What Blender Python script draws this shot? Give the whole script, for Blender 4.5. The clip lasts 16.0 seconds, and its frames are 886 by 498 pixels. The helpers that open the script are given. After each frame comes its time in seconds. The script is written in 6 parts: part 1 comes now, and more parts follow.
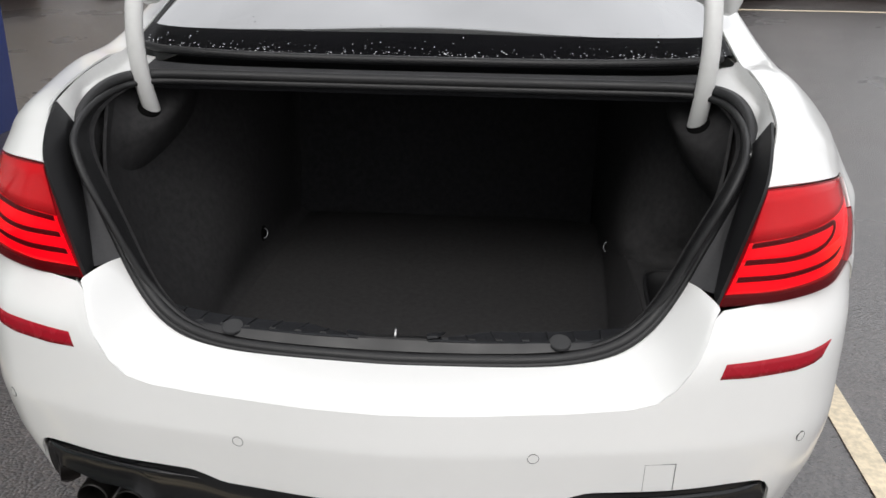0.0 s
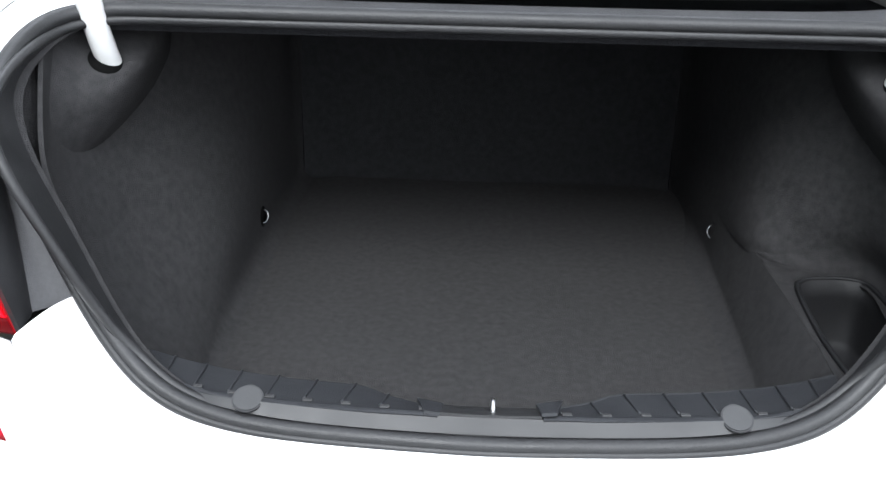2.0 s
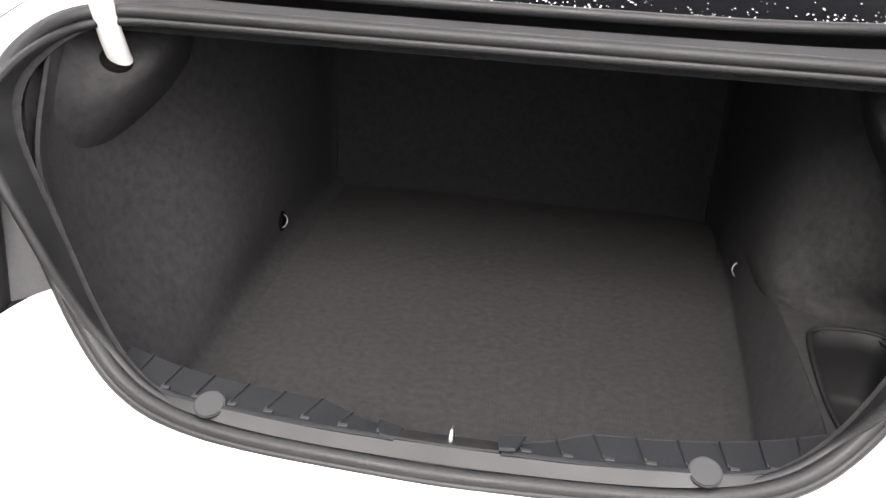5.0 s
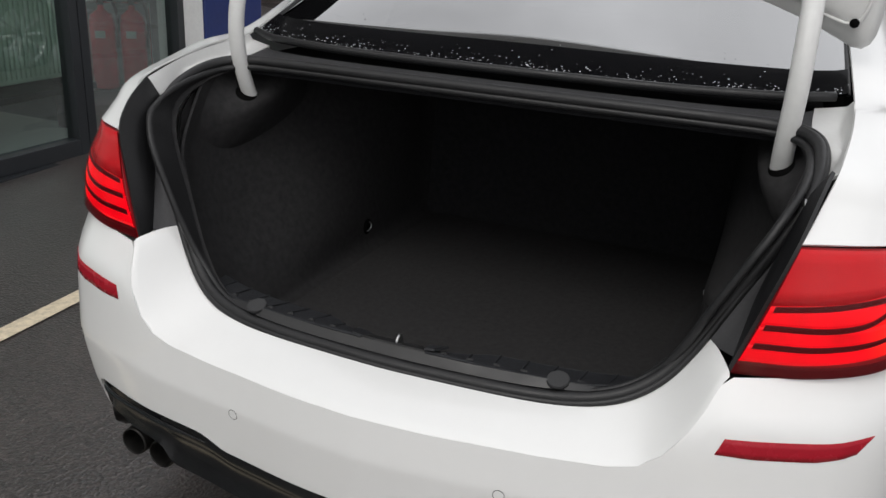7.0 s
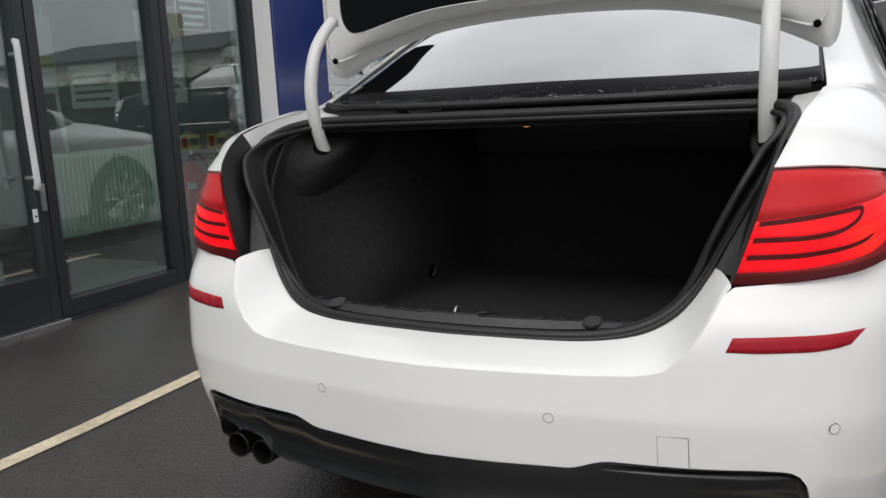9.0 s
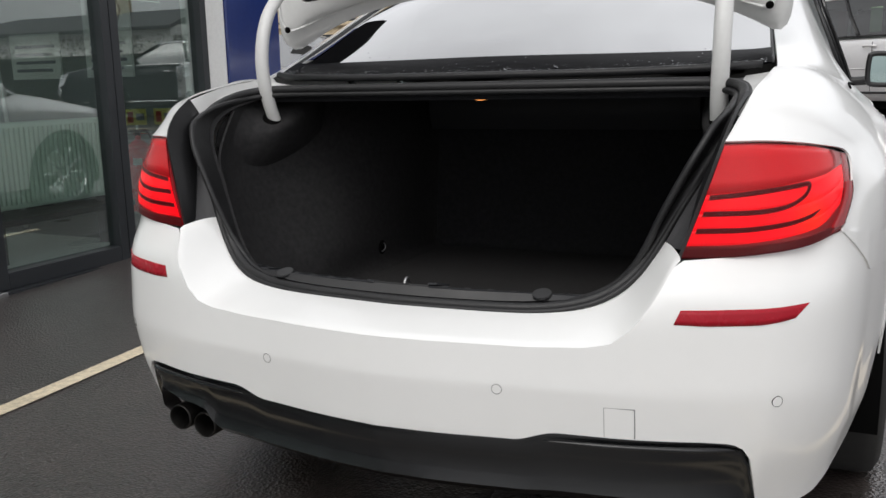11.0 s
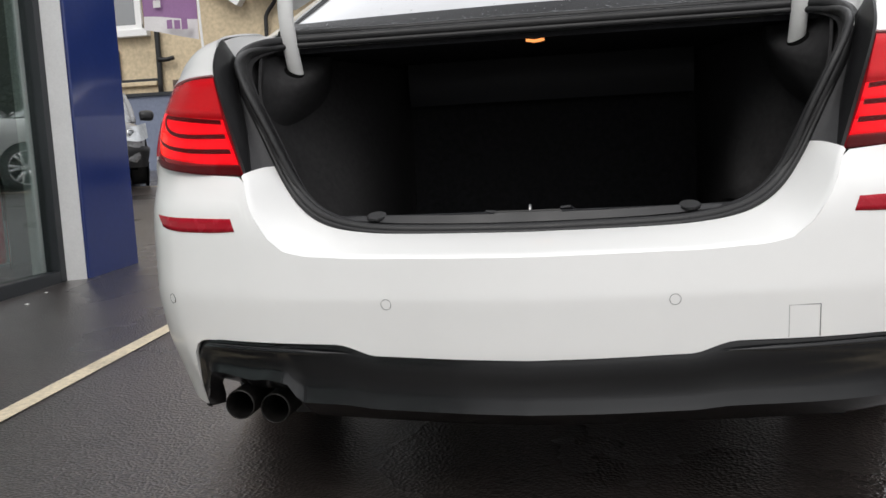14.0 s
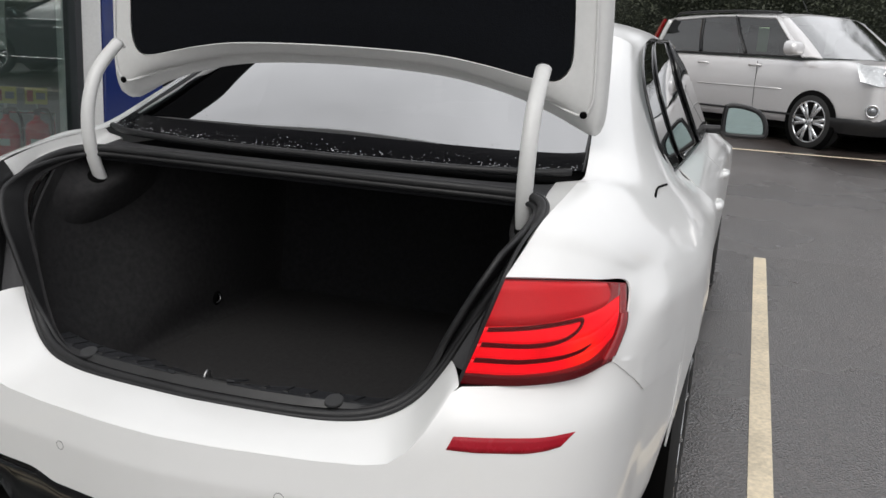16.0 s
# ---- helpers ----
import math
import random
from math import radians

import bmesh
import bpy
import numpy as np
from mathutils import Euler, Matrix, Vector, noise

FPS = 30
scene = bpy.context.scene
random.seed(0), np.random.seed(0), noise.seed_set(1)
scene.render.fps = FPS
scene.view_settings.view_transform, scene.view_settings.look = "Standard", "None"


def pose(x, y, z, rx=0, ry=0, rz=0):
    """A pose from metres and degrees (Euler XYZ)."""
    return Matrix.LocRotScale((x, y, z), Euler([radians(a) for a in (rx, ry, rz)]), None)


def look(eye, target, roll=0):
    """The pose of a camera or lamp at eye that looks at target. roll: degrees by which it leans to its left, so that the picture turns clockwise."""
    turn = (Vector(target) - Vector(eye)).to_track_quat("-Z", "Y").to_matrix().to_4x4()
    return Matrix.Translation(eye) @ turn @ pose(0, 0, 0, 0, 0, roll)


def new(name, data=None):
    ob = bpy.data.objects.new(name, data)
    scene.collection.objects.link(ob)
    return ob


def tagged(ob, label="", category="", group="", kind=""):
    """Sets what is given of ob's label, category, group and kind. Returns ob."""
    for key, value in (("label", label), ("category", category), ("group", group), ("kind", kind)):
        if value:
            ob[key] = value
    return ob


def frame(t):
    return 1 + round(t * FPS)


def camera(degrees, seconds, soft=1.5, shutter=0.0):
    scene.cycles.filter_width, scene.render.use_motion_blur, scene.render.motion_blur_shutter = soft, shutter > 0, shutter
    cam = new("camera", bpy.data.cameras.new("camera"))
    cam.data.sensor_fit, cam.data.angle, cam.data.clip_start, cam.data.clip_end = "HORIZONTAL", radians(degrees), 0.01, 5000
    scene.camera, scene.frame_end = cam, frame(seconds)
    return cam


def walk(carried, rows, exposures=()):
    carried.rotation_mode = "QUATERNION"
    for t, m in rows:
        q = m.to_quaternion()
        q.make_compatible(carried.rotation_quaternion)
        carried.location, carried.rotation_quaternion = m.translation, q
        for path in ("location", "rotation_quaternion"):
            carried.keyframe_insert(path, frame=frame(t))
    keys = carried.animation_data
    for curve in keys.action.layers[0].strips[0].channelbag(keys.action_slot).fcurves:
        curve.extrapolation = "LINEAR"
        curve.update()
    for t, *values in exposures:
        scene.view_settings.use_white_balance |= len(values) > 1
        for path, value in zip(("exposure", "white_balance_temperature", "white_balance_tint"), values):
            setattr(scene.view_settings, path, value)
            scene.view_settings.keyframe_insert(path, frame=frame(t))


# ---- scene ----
cam = camera(54.2, 16.0)
PATH = [
    (0, (0.196, -1.222, 1.322), (0.043, 0.641, 0.612), 0.7),
    (0.5, (0.162, -1.174, 1.313), (0.003, 0.685, 0.593), -0.4),
    (1, (0.095, -0.971, 1.279), (-0.049, 0.872, 0.514), -0.3),
    (1.5, (0.037, -0.777, 1.269), (-0.089, 1.035, 0.433), 0.8),
    (2, (-0.032, -0.705, 1.262), (-0.092, 1.089, 0.38), 1.2),
    (2.5, (-0.107, -0.648, 1.26), (-0.029, 1.134, 0.357), 1.9),
    (3, (-0.116, -0.606, 1.256), (0.039, 1.167, 0.345), 3.1),
    (3.5, (-0.112, -0.6, 1.254), (0.013, 1.189, 0.369), 3.2),
    (4, (-0.098, -0.6, 1.244), (-0.033, 1.2, 0.374), 2.1),
    (4.5, (-0.064, -0.614, 1.249), (-0.081, 1.186, 0.378), 1.8),
    (4.7, (-0.008, -0.631, 1.256), (-0.114, 1.167, 0.385), 2.3),
    (6.8, (0.572, -1.035, 1.345), (-0.157, 0.679, 0.617), 2.7),
    (7, (0.587, -1.079, 1.316), (-0.137, 0.648, 0.616), 2.9),
    (7.5, (0.749, -1.163, 1.311), (-0.09, 0.519, 0.629), 0.6),
    (8, (0.83, -1.269, 1.283), (-0.055, 0.449, 0.766), -2.7),
    (8.5, (0.82, -1.356, 1.204), (-0.09, 0.388, 0.843), -3.6),
    (9, (0.794, -1.39, 1.073), (-0.134, 0.348, 0.726), -3.0),
    (9.5, (0.824, -1.384, 1.038), (-0.093, 0.356, 0.674), -0.7),
    (9.7, (0.835, -1.38, 1.028), (-0.067, 0.366, 0.655), 0.4),
    (11.8, (0.627, -1.38, 1.039), (-0.09, 0.451, 0.676), -3.6),
    (12, (0.504, -1.408, 0.992), (-0.16, 0.45, 0.663), -3.6),
    (12.5, (0.223, -1.471, 0.875), (-0.255, 0.459, 0.656), -2.8),
    (13, (0.11, -1.469, 0.75), (-0.233, 0.492, 0.564), -2.0),
    (13.5, (0.091, -1.467, 0.736), (-0.225, 0.496, 0.519), -2.6),
    (14, (0.113, -1.473, 0.77), (-0.225, 0.484, 0.53), -2.9),
    (14.2, (0.164, -1.46, 0.866), (-0.18, 0.494, 0.616), -2.1),
    (14.3, (0.2, -1.452, 0.926), (-0.145, 0.502, 0.677), -1.7),
    (14.5, (0.273, -1.436, 1.019), (-0.076, 0.519, 0.78), -1.4),
    (14.7, (0.39, -1.43, 1.132), (0.046, 0.525, 0.889), -1.2),
    (14.8, (0.43, -1.429, 1.163), (0.1, 0.528, 0.92), -1.2),
    (15, (0.544, -1.404, 1.205), (0.182, 0.547, 0.957), -1.6),
    (15.2, (0.639, -1.4, 1.237), (0.254, 0.545, 0.972), -1.5),
    (15.5, (0.819, -1.34, 1.258), (0.341, 0.575, 0.936), -0.5),
    (16, (0.967, -1.286, 1.309), (0.351, 0.564, 0.864), 3.3),
]
walk(cam, [(t, look(eye, target, roll)) for t, eye, target, roll in PATH], exposures=((0,.1,6500,10),(1.0,.2,6250,9),(1.5,.9,5920,8),(2.0,1.65,6000,8),(2.5,2.5,6400,10),(3.0,3.45,7050,12),(3.5,3.55,7200,12),(4.0,3.3,7200,12),(4.5,2.6,7000,13),(4.7,2.35,6900,13),(6.0,.35,6500,10),(7.0,-.25,6500,10),(7.5,-.4,6500,10),(8.0,-.4,6500,10),(9.0,-.15,6500,10),(12.0,-.05,6500,10),(13,.0,6500,10),(14.5,.05,6500,10),(15,-.1,6500,10),(15.5,-.08,6500,10),(16,-.16,6500,10)))


# ---- light ----
def gz(y):
    """Height of the sloping yard."""
    return float(np.interp(y, [0.6, 4.8, 9.25, 12.0, 16.0], [0, 0.092, 0.40, 0.50, 0.56]))


world = bpy.data.worlds.new("overcast_sky")
scene.world = world
world.use_nodes = True
wn = world.node_tree
sky = wn.nodes.new("ShaderNodeTexSky")
sky.sky_type, sky.sun_disc = "NISHITA", False
sky.sun_elevation, sky.sun_rotation = radians(47), radians(160)
sky.dust_density, sky.air_density = 4.0, 1.0
hsv = wn.nodes.new("ShaderNodeHueSaturation")
hsv.inputs["Saturation"].default_value = 0.12
wcoord = wn.nodes.new("ShaderNodeTexCoord")
clouds = wn.nodes.new("ShaderNodeTexNoise")
clouds.inputs["Scale"].default_value, clouds.inputs["Detail"].default_value = 2.2, 5.0
cramp = wn.nodes.new("ShaderNodeMapRange")
cramp.inputs["From Min"].default_value, cramp.inputs["From Max"].default_value = 0.3, 0.7
cramp.inputs["To Min"].default_value, cramp.inputs["To Max"].default_value = 0.885, 1.416
cmix = wn.nodes.new("ShaderNodeVectorMath")
cmix.operation = "SCALE"
wn.links.new(wcoord.outputs["Generated"], clouds.inputs["Vector"])
wn.links.new(clouds.outputs["Fac"], cramp.inputs["Value"])
wn.links.new(sky.outputs["Color"], hsv.inputs["Color"])
veil = wn.nodes.new("ShaderNodeMix")
veil.data_type = "RGBA"
veil.inputs["Factor"].default_value = 0.65
veil.inputs["B"].default_value = (4.7, 4.75, 4.9, 1)
wn.links.new(hsv.outputs["Color"], veil.inputs["A"])
wn.links.new(veil.outputs["Result"], cmix.inputs[0])
glow = wn.nodes.new("ShaderNodeVectorMath")
glow.operation = "DOT_PRODUCT"
glow.inputs[1].default_value = (0.10, 0.56, 0.82)
wn.links.new(wcoord.outputs["Generated"], glow.inputs[0])
gmax = wn.nodes.new("ShaderNodeMath")
gmax.operation = "MAXIMUM"
gmax.inputs[1].default_value = 0.0
wn.links.new(glow.outputs["Value"], gmax.inputs[0])
gpow = wn.nodes.new("ShaderNodeMath")
gpow.operation = "POWER"
gpow.inputs[1].default_value = 2.5
wn.links.new(gmax.outputs[0], gpow.inputs[0])
gadd = wn.nodes.new("ShaderNodeMath")
gadd.operation = "MULTIPLY_ADD"
gadd.inputs[1].default_value, gadd.inputs[2].default_value = 1.1, 0.88
wn.links.new(gpow.outputs[0], gadd.inputs[0])
gmul = wn.nodes.new("ShaderNodeMath")
gmul.operation = "MULTIPLY"
wn.links.new(gadd.outputs[0], gmul.inputs[0])
wn.links.new(cramp.outputs["Result"], gmul.inputs[1])
wn.links.new(gmul.outputs[0], cmix.inputs["Scale"])
wn.links.new(cmix.outputs["Vector"], wn.nodes["Background"].inputs["Color"])
wn.nodes["Background"].inputs["Strength"].default_value = 0.155
sun = new("sun", bpy.data.lights.new("sun", "SUN"))
sun.data.energy, sun.data.angle, sun.data.color = 1.1, radians(30), (1.0, 0.97, 0.93)
sun.matrix_world = look((0, 0, 0), (0.22, 1.0, -1.08))


# ---- materials ----
def material(name, color, rough=0.5, metal=0.0, vary=0.0, scale=8.0, bump=0.0, bscale=300.0, coat=0.0, emit=0.0, spec=0.5, dim=1.0,
             second=None, even=0.08):
    """A principled material with two scales of noise in its colour and a fine bump."""
    m = bpy.data.materials.new(name)
    m.use_nodes = True
    nt = m.node_tree
    b = nt.nodes["Principled BSDF"]
    b.inputs["Base Color"].default_value = (*[c * dim for c in color], 1)
    b.inputs["Roughness"].default_value, b.inputs["Metallic"].default_value = rough, metal
    b.inputs["Coat Weight"].default_value, b.inputs["Coat Roughness"].default_value = coat, 0.04
    b.inputs["Specular IOR Level"].default_value = spec
    tc = nt.nodes.new("ShaderNodeTexCoord")
    if vary or second:
        n1 = nt.nodes.new("ShaderNodeTexNoise")
        n1.inputs["Scale"].default_value, n1.inputs["Detail"].default_value = scale, 8.0
        n2 = nt.nodes.new("ShaderNodeTexNoise")
        n2.inputs["Scale"].default_value, n2.inputs["Detail"].default_value = scale * 14.0, 3.0
        for n in (n1, n2):
            nt.links.new(tc.outputs["Object"], n.inputs["Vector"])
        add = nt.nodes.new("ShaderNodeMath")
        add.operation = "ADD"
        nt.links.new(n1.outputs["Fac"], add.inputs[0])
        nt.links.new(n2.outputs["Fac"], add.inputs[1])
        mr = nt.nodes.new("ShaderNodeMapRange")
        mr.inputs["From Min"].default_value, mr.inputs["From Max"].default_value = 0.7, 1.3
        nt.links.new(add.outputs[0], mr.inputs["Value"])
        mix = nt.nodes.new("ShaderNodeMix")
        mix.data_type = "RGBA"
        low = tuple(c * (1 - vary) for c in color)
        high = second or tuple(min(c * (1 + vary), 1) for c in color)
        mix.inputs["A"].default_value, mix.inputs["B"].default_value = (*low, 1), (*high, 1)
        nt.links.new(mr.outputs["Result"], mix.inputs["Factor"])
        nt.links.new(mix.outputs["Result"], b.inputs["Base Color"])
        rr = nt.nodes.new("ShaderNodeMapRange")
        rr.inputs["From Min"].default_value, rr.inputs["From Max"].default_value = 0.3, 0.7
        rr.inputs["To Min"].default_value, rr.inputs["To Max"].default_value = max(rough - even, 0.02), min(rough + even, 1)
        nt.links.new(n1.outputs["Fac"], rr.inputs["Value"])
        nt.links.new(rr.outputs["Result"], b.inputs["Roughness"])
    if bump:
        nb = nt.nodes.new("ShaderNodeTexNoise")
        nb.inputs["Scale"].default_value, nb.inputs["Detail"].default_value = bscale, 4.0
        nt.links.new(tc.outputs["Object"], nb.inputs["Vector"])
        bp = nt.nodes.new("ShaderNodeBump")
        bp.inputs["Strength"].default_value, bp.inputs["Distance"].default_value = bump, 0.004
        nt.links.new(nb.outputs["Fac"], bp.inputs["Height"])
        nt.links.new(bp.outputs["Normal"], b.inputs["Normal"])
    if emit:
        b.inputs["Emission Color"].default_value = (*color, 1)
        b.inputs["Emission Strength"].default_value = emit
    return m


def glass_material(name, tint=(0.9, 0.95, 0.95), rough=0.0, through_part=0.5, gloss=2.0, rise=0.96, base=0.04):
    """A thin pane: a tinted see-through part and a mirror-like gloss by the angle of view."""
    m = bpy.data.materials.new(name)
    m.use_nodes = True
    nt = m.node_tree
    nt.nodes.remove(nt.nodes["Principled BSDF"])
    out = nt.nodes["Material Output"]
    tr = nt.nodes.new("ShaderNodeBsdfTransparent")
    tr.inputs["Color"].default_value = (*[c * through_part for c in tint], 1)
    gl = nt.nodes.new("ShaderNodeBsdfGlossy")
    gl.inputs["Roughness"].default_value = rough
    lw = nt.nodes.new("ShaderNodeLayerWeight")
    lw.inputs["Blend"].default_value = 0.5
    steep = nt.nodes.new("ShaderNodeMath")
    steep.operation = "POWER"
    steep.inputs[1].default_value = 5.0
    nt.links.new(lw.outputs["Facing"], steep.inputs[0])
    fr = nt.nodes.new("ShaderNodeMath")
    fr.operation = "MULTIPLY_ADD"
    fr.inputs[1].default_value, fr.inputs[2].default_value = rise, base
    nt.links.new(steep.outputs[0], fr.inputs[0])
    mul = nt.nodes.new("ShaderNodeMath")
    mul.operation, mul.use_clamp = "MULTIPLY", True
    mul.inputs[1].default_value = gloss
    mx = nt.nodes.new("ShaderNodeMixShader")
    nt.links.new(fr.outputs[0], mul.inputs[0])
    nt.links.new(mul.outputs[0], mx.inputs["Fac"])
    nt.links.new(tr.outputs[0], mx.inputs[1])
    nt.links.new(gl.outputs[0], mx.inputs[2])
    nt.links.new(mx.outputs[0], out.inputs["Surface"])
    return m


M = dict(
    paint=material("white_paint", (0.86, 0.86, 0.85), 0.30, coat=0.6, vary=0.008, scale=1.3, even=0.015),
    # darker, duller white than the outer paint, for inner body parts
    paint_in=material("darker_white_paint", (0.68, 0.68, 0.67), 0.45, vary=0.03, scale=6.0, coat=0.2),
    rubber=material("black_rubber", (0.017, 0.017, 0.018), 0.45, vary=0.25, scale=20.0, bump=0.15, spec=0.4),
    plastic=material("grey_plastic", (0.026, 0.027, 0.030), 0.5, vary=0.12, scale=15.0, bump=0.25, bscale=700.0, spec=0.3),
    black=material("black_plastic", (0.012, 0.012, 0.013), 0.42, vary=0.2, scale=12.0, bump=0.1, bscale=500.0),
    gloss_black=material("gloss_black_trim", (0.008, 0.008, 0.009), 0.15, vary=0.1, scale=5.0),
    diffuser=material("dark_gloss_bumper", (0.0065, 0.007, 0.008), 0.22, vary=0.15, scale=6.0, spec=0.5, even=0.05),
    carpet=material("charcoal_carpet", (0.0358, 0.0350, 0.0360), 0.95, vary=0.30, scale=70.0, bump=0.6, bscale=620.0, spec=0.1),
    carpet_floor=material("charcoal_floor_carpet", (0.0380, 0.0370, 0.0374), 0.95, vary=0.30, scale=80.0, bump=0.6, bscale=620.0, spec=0.1),
    lining=material("black_felt_lining", (0.018, 0.018, 0.020), 0.9, vary=0.3, scale=10.0, bump=0.6, spec=0.15),
    glass_border=material("black_glass_border", (0.004, 0.004, 0.005), 0.22, spec=0.06),
    seat_felt=material("grey_seat_back_felt", (0.0225, 0.0228, 0.0240), 0.95, vary=0.3, scale=70.0, bump=0.6, bscale=520.0, spec=0.1),
    lid_felt=material("black_lid_felt", (0.0056, 0.0064, 0.0082), 0.95, vary=0.2, scale=10.0, bump=0.2, spec=0.1),
    chrome=material("chrome", (0.75, 0.75, 0.76), 0.12, metal=1.0),
    knob=material("light_grey_plastic", (0.032, 0.032, 0.033), 0.5, vary=0.08, scale=20.0),
    steel=material("dull_steel", (0.45, 0.45, 0.45), 0.35, metal=1.0, vary=0.15, scale=30.0),
    exhaust=material("sooty_steel", (0.02, 0.019, 0.018), 0.4, metal=0.6, vary=0.3, scale=30.0),
    lens=material("red_lamp_lens", (0.26, 0.005, 0.009), 0.15, coat=0.15, vary=0.05, scale=10.0),
    lens_dark=material("dark_red_lamp_lens", (0.085, 0.0025, 0.005), 0.3, spec=0.1),
    lens_pale=material("pale_red_lamp_lens", (0.58, 0.010, 0.018), 0.2, coat=0.2, vary=0.04, scale=6.0, emit=0.12, spec=0.3),
    lens_side=material("deep_red_side_lens", (0.24, 0.006, 0.010), 0.14, coat=0.4, vary=0.06, scale=8.0, emit=0.06),
    reflector=material("red_reflector", (0.36, 0.008, 0.020), 0.25, coat=0.02, vary=0.1, scale=40.0, spec=0.25),
    bulb=material("warm_lamp", (1.0, 0.36, 0.10), 0.3, emit=1.2),
    bin=material("black_bin_plastic", (0.008, 0.008, 0.009), 0.6, vary=0.2, scale=12.0, bump=0.2, bscale=600.0),
    # near-black for gaps and dark parts, with the shade of holes put into it
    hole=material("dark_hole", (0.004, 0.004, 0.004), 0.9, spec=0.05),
    tyre=material("tyre_rubber", (0.02, 0.02, 0.02), 0.8, vary=0.2, scale=20.0, bump=0.3),
    alloy=material("silver_alloy", (0.62, 0.63, 0.64), 0.25, metal=0.9),
    rear_glass=glass_material("tinted_rear_glass", (0.8, 0.9, 0.9), 0.02, 0.05, 4.9, 0.36, 0.096),
    side_glass=glass_material("tinted_side_glass", (0.7, 0.85, 0.85), 0.0, 0.22, 1.5),
    screen_glass=glass_material("windscreen_glass", (0.80, 0.92, 0.90), 0.10, 0.62, 4.2),
    shop_glass=glass_material("shop_window_glass", (0.85, 0.95, 0.92), 0.0, 0.98, 4.8),
    cabin=material("dark_cabin_trim", (0.02, 0.02, 0.02), 0.8, vary=0.2, scale=6.0),
)

def light_bar_material():
    """Lit red light guide, hotter and more orange at its outer bend."""
    m = material("lit_red_light_bar", (0.40, 0.002, 0.006), 0.2, spec=0.25)
    nt = m.node_tree
    bs, tc = nt.nodes["Principled BSDF"], nt.nodes["Texture Coordinate"]
    fold = nt.nodes.new("ShaderNodeVectorMath")
    fold.operation = "ABSOLUTE"
    nt.links.new(tc.outputs["Object"], fold.inputs[0])
    far = nt.nodes.new("ShaderNodeVectorMath")
    far.operation = "DISTANCE"
    far.inputs[1].default_value = (0.735, 0.215, 0.795)
    nt.links.new(fold.outputs["Vector"], far.inputs[0])
    hot = nt.nodes.new("ShaderNodeMapRange")
    hot.interpolation_type = "SMOOTHSTEP"
    for key, val in (("From Min", 0.005), ("From Max", 0.060), ("To Min", 1.0), ("To Max", 0.0)):
        hot.inputs[key].default_value = val
    nt.links.new(far.outputs["Value"], hot.inputs["Value"])
    blot = nt.nodes.new("ShaderNodeTexNoise")
    blot.inputs["Scale"].default_value, blot.inputs["Detail"].default_value = 22.0, 2.0
    nt.links.new(tc.outputs["Object"], blot.inputs["Vector"])
    uneven = nt.nodes.new("ShaderNodeMapRange")
    for key, val in (("From Min", 0.3), ("From Max", 0.7), ("To Min", 0.62), ("To Max", 1.1)):
        uneven.inputs[key].default_value = val
    nt.links.new(blot.outputs["Fac"], uneven.inputs["Value"])
    tone = nt.nodes.new("ShaderNodeMix")
    tone.data_type = "RGBA"
    tone.inputs["A"].default_value, tone.inputs["B"].default_value = (1.0, 0.0, 0.010, 1), (1.0, 0.03, 0.008, 1)
    nt.links.new(hot.outputs[0], tone.inputs["Factor"])
    nt.links.new(tone.outputs["Result"], bs.inputs["Emission Color"])
    lift = nt.nodes.new("ShaderNodeMath")
    lift.operation = "MULTIPLY_ADD"
    lift.inputs[1].default_value = 0.6
    nt.links.new(hot.outputs[0], lift.inputs[0])
    nt.links.new(uneven.outputs[0], lift.inputs[2])
    nt.links.new(lift.outputs[0], bs.inputs["Emission Strength"])
    return m


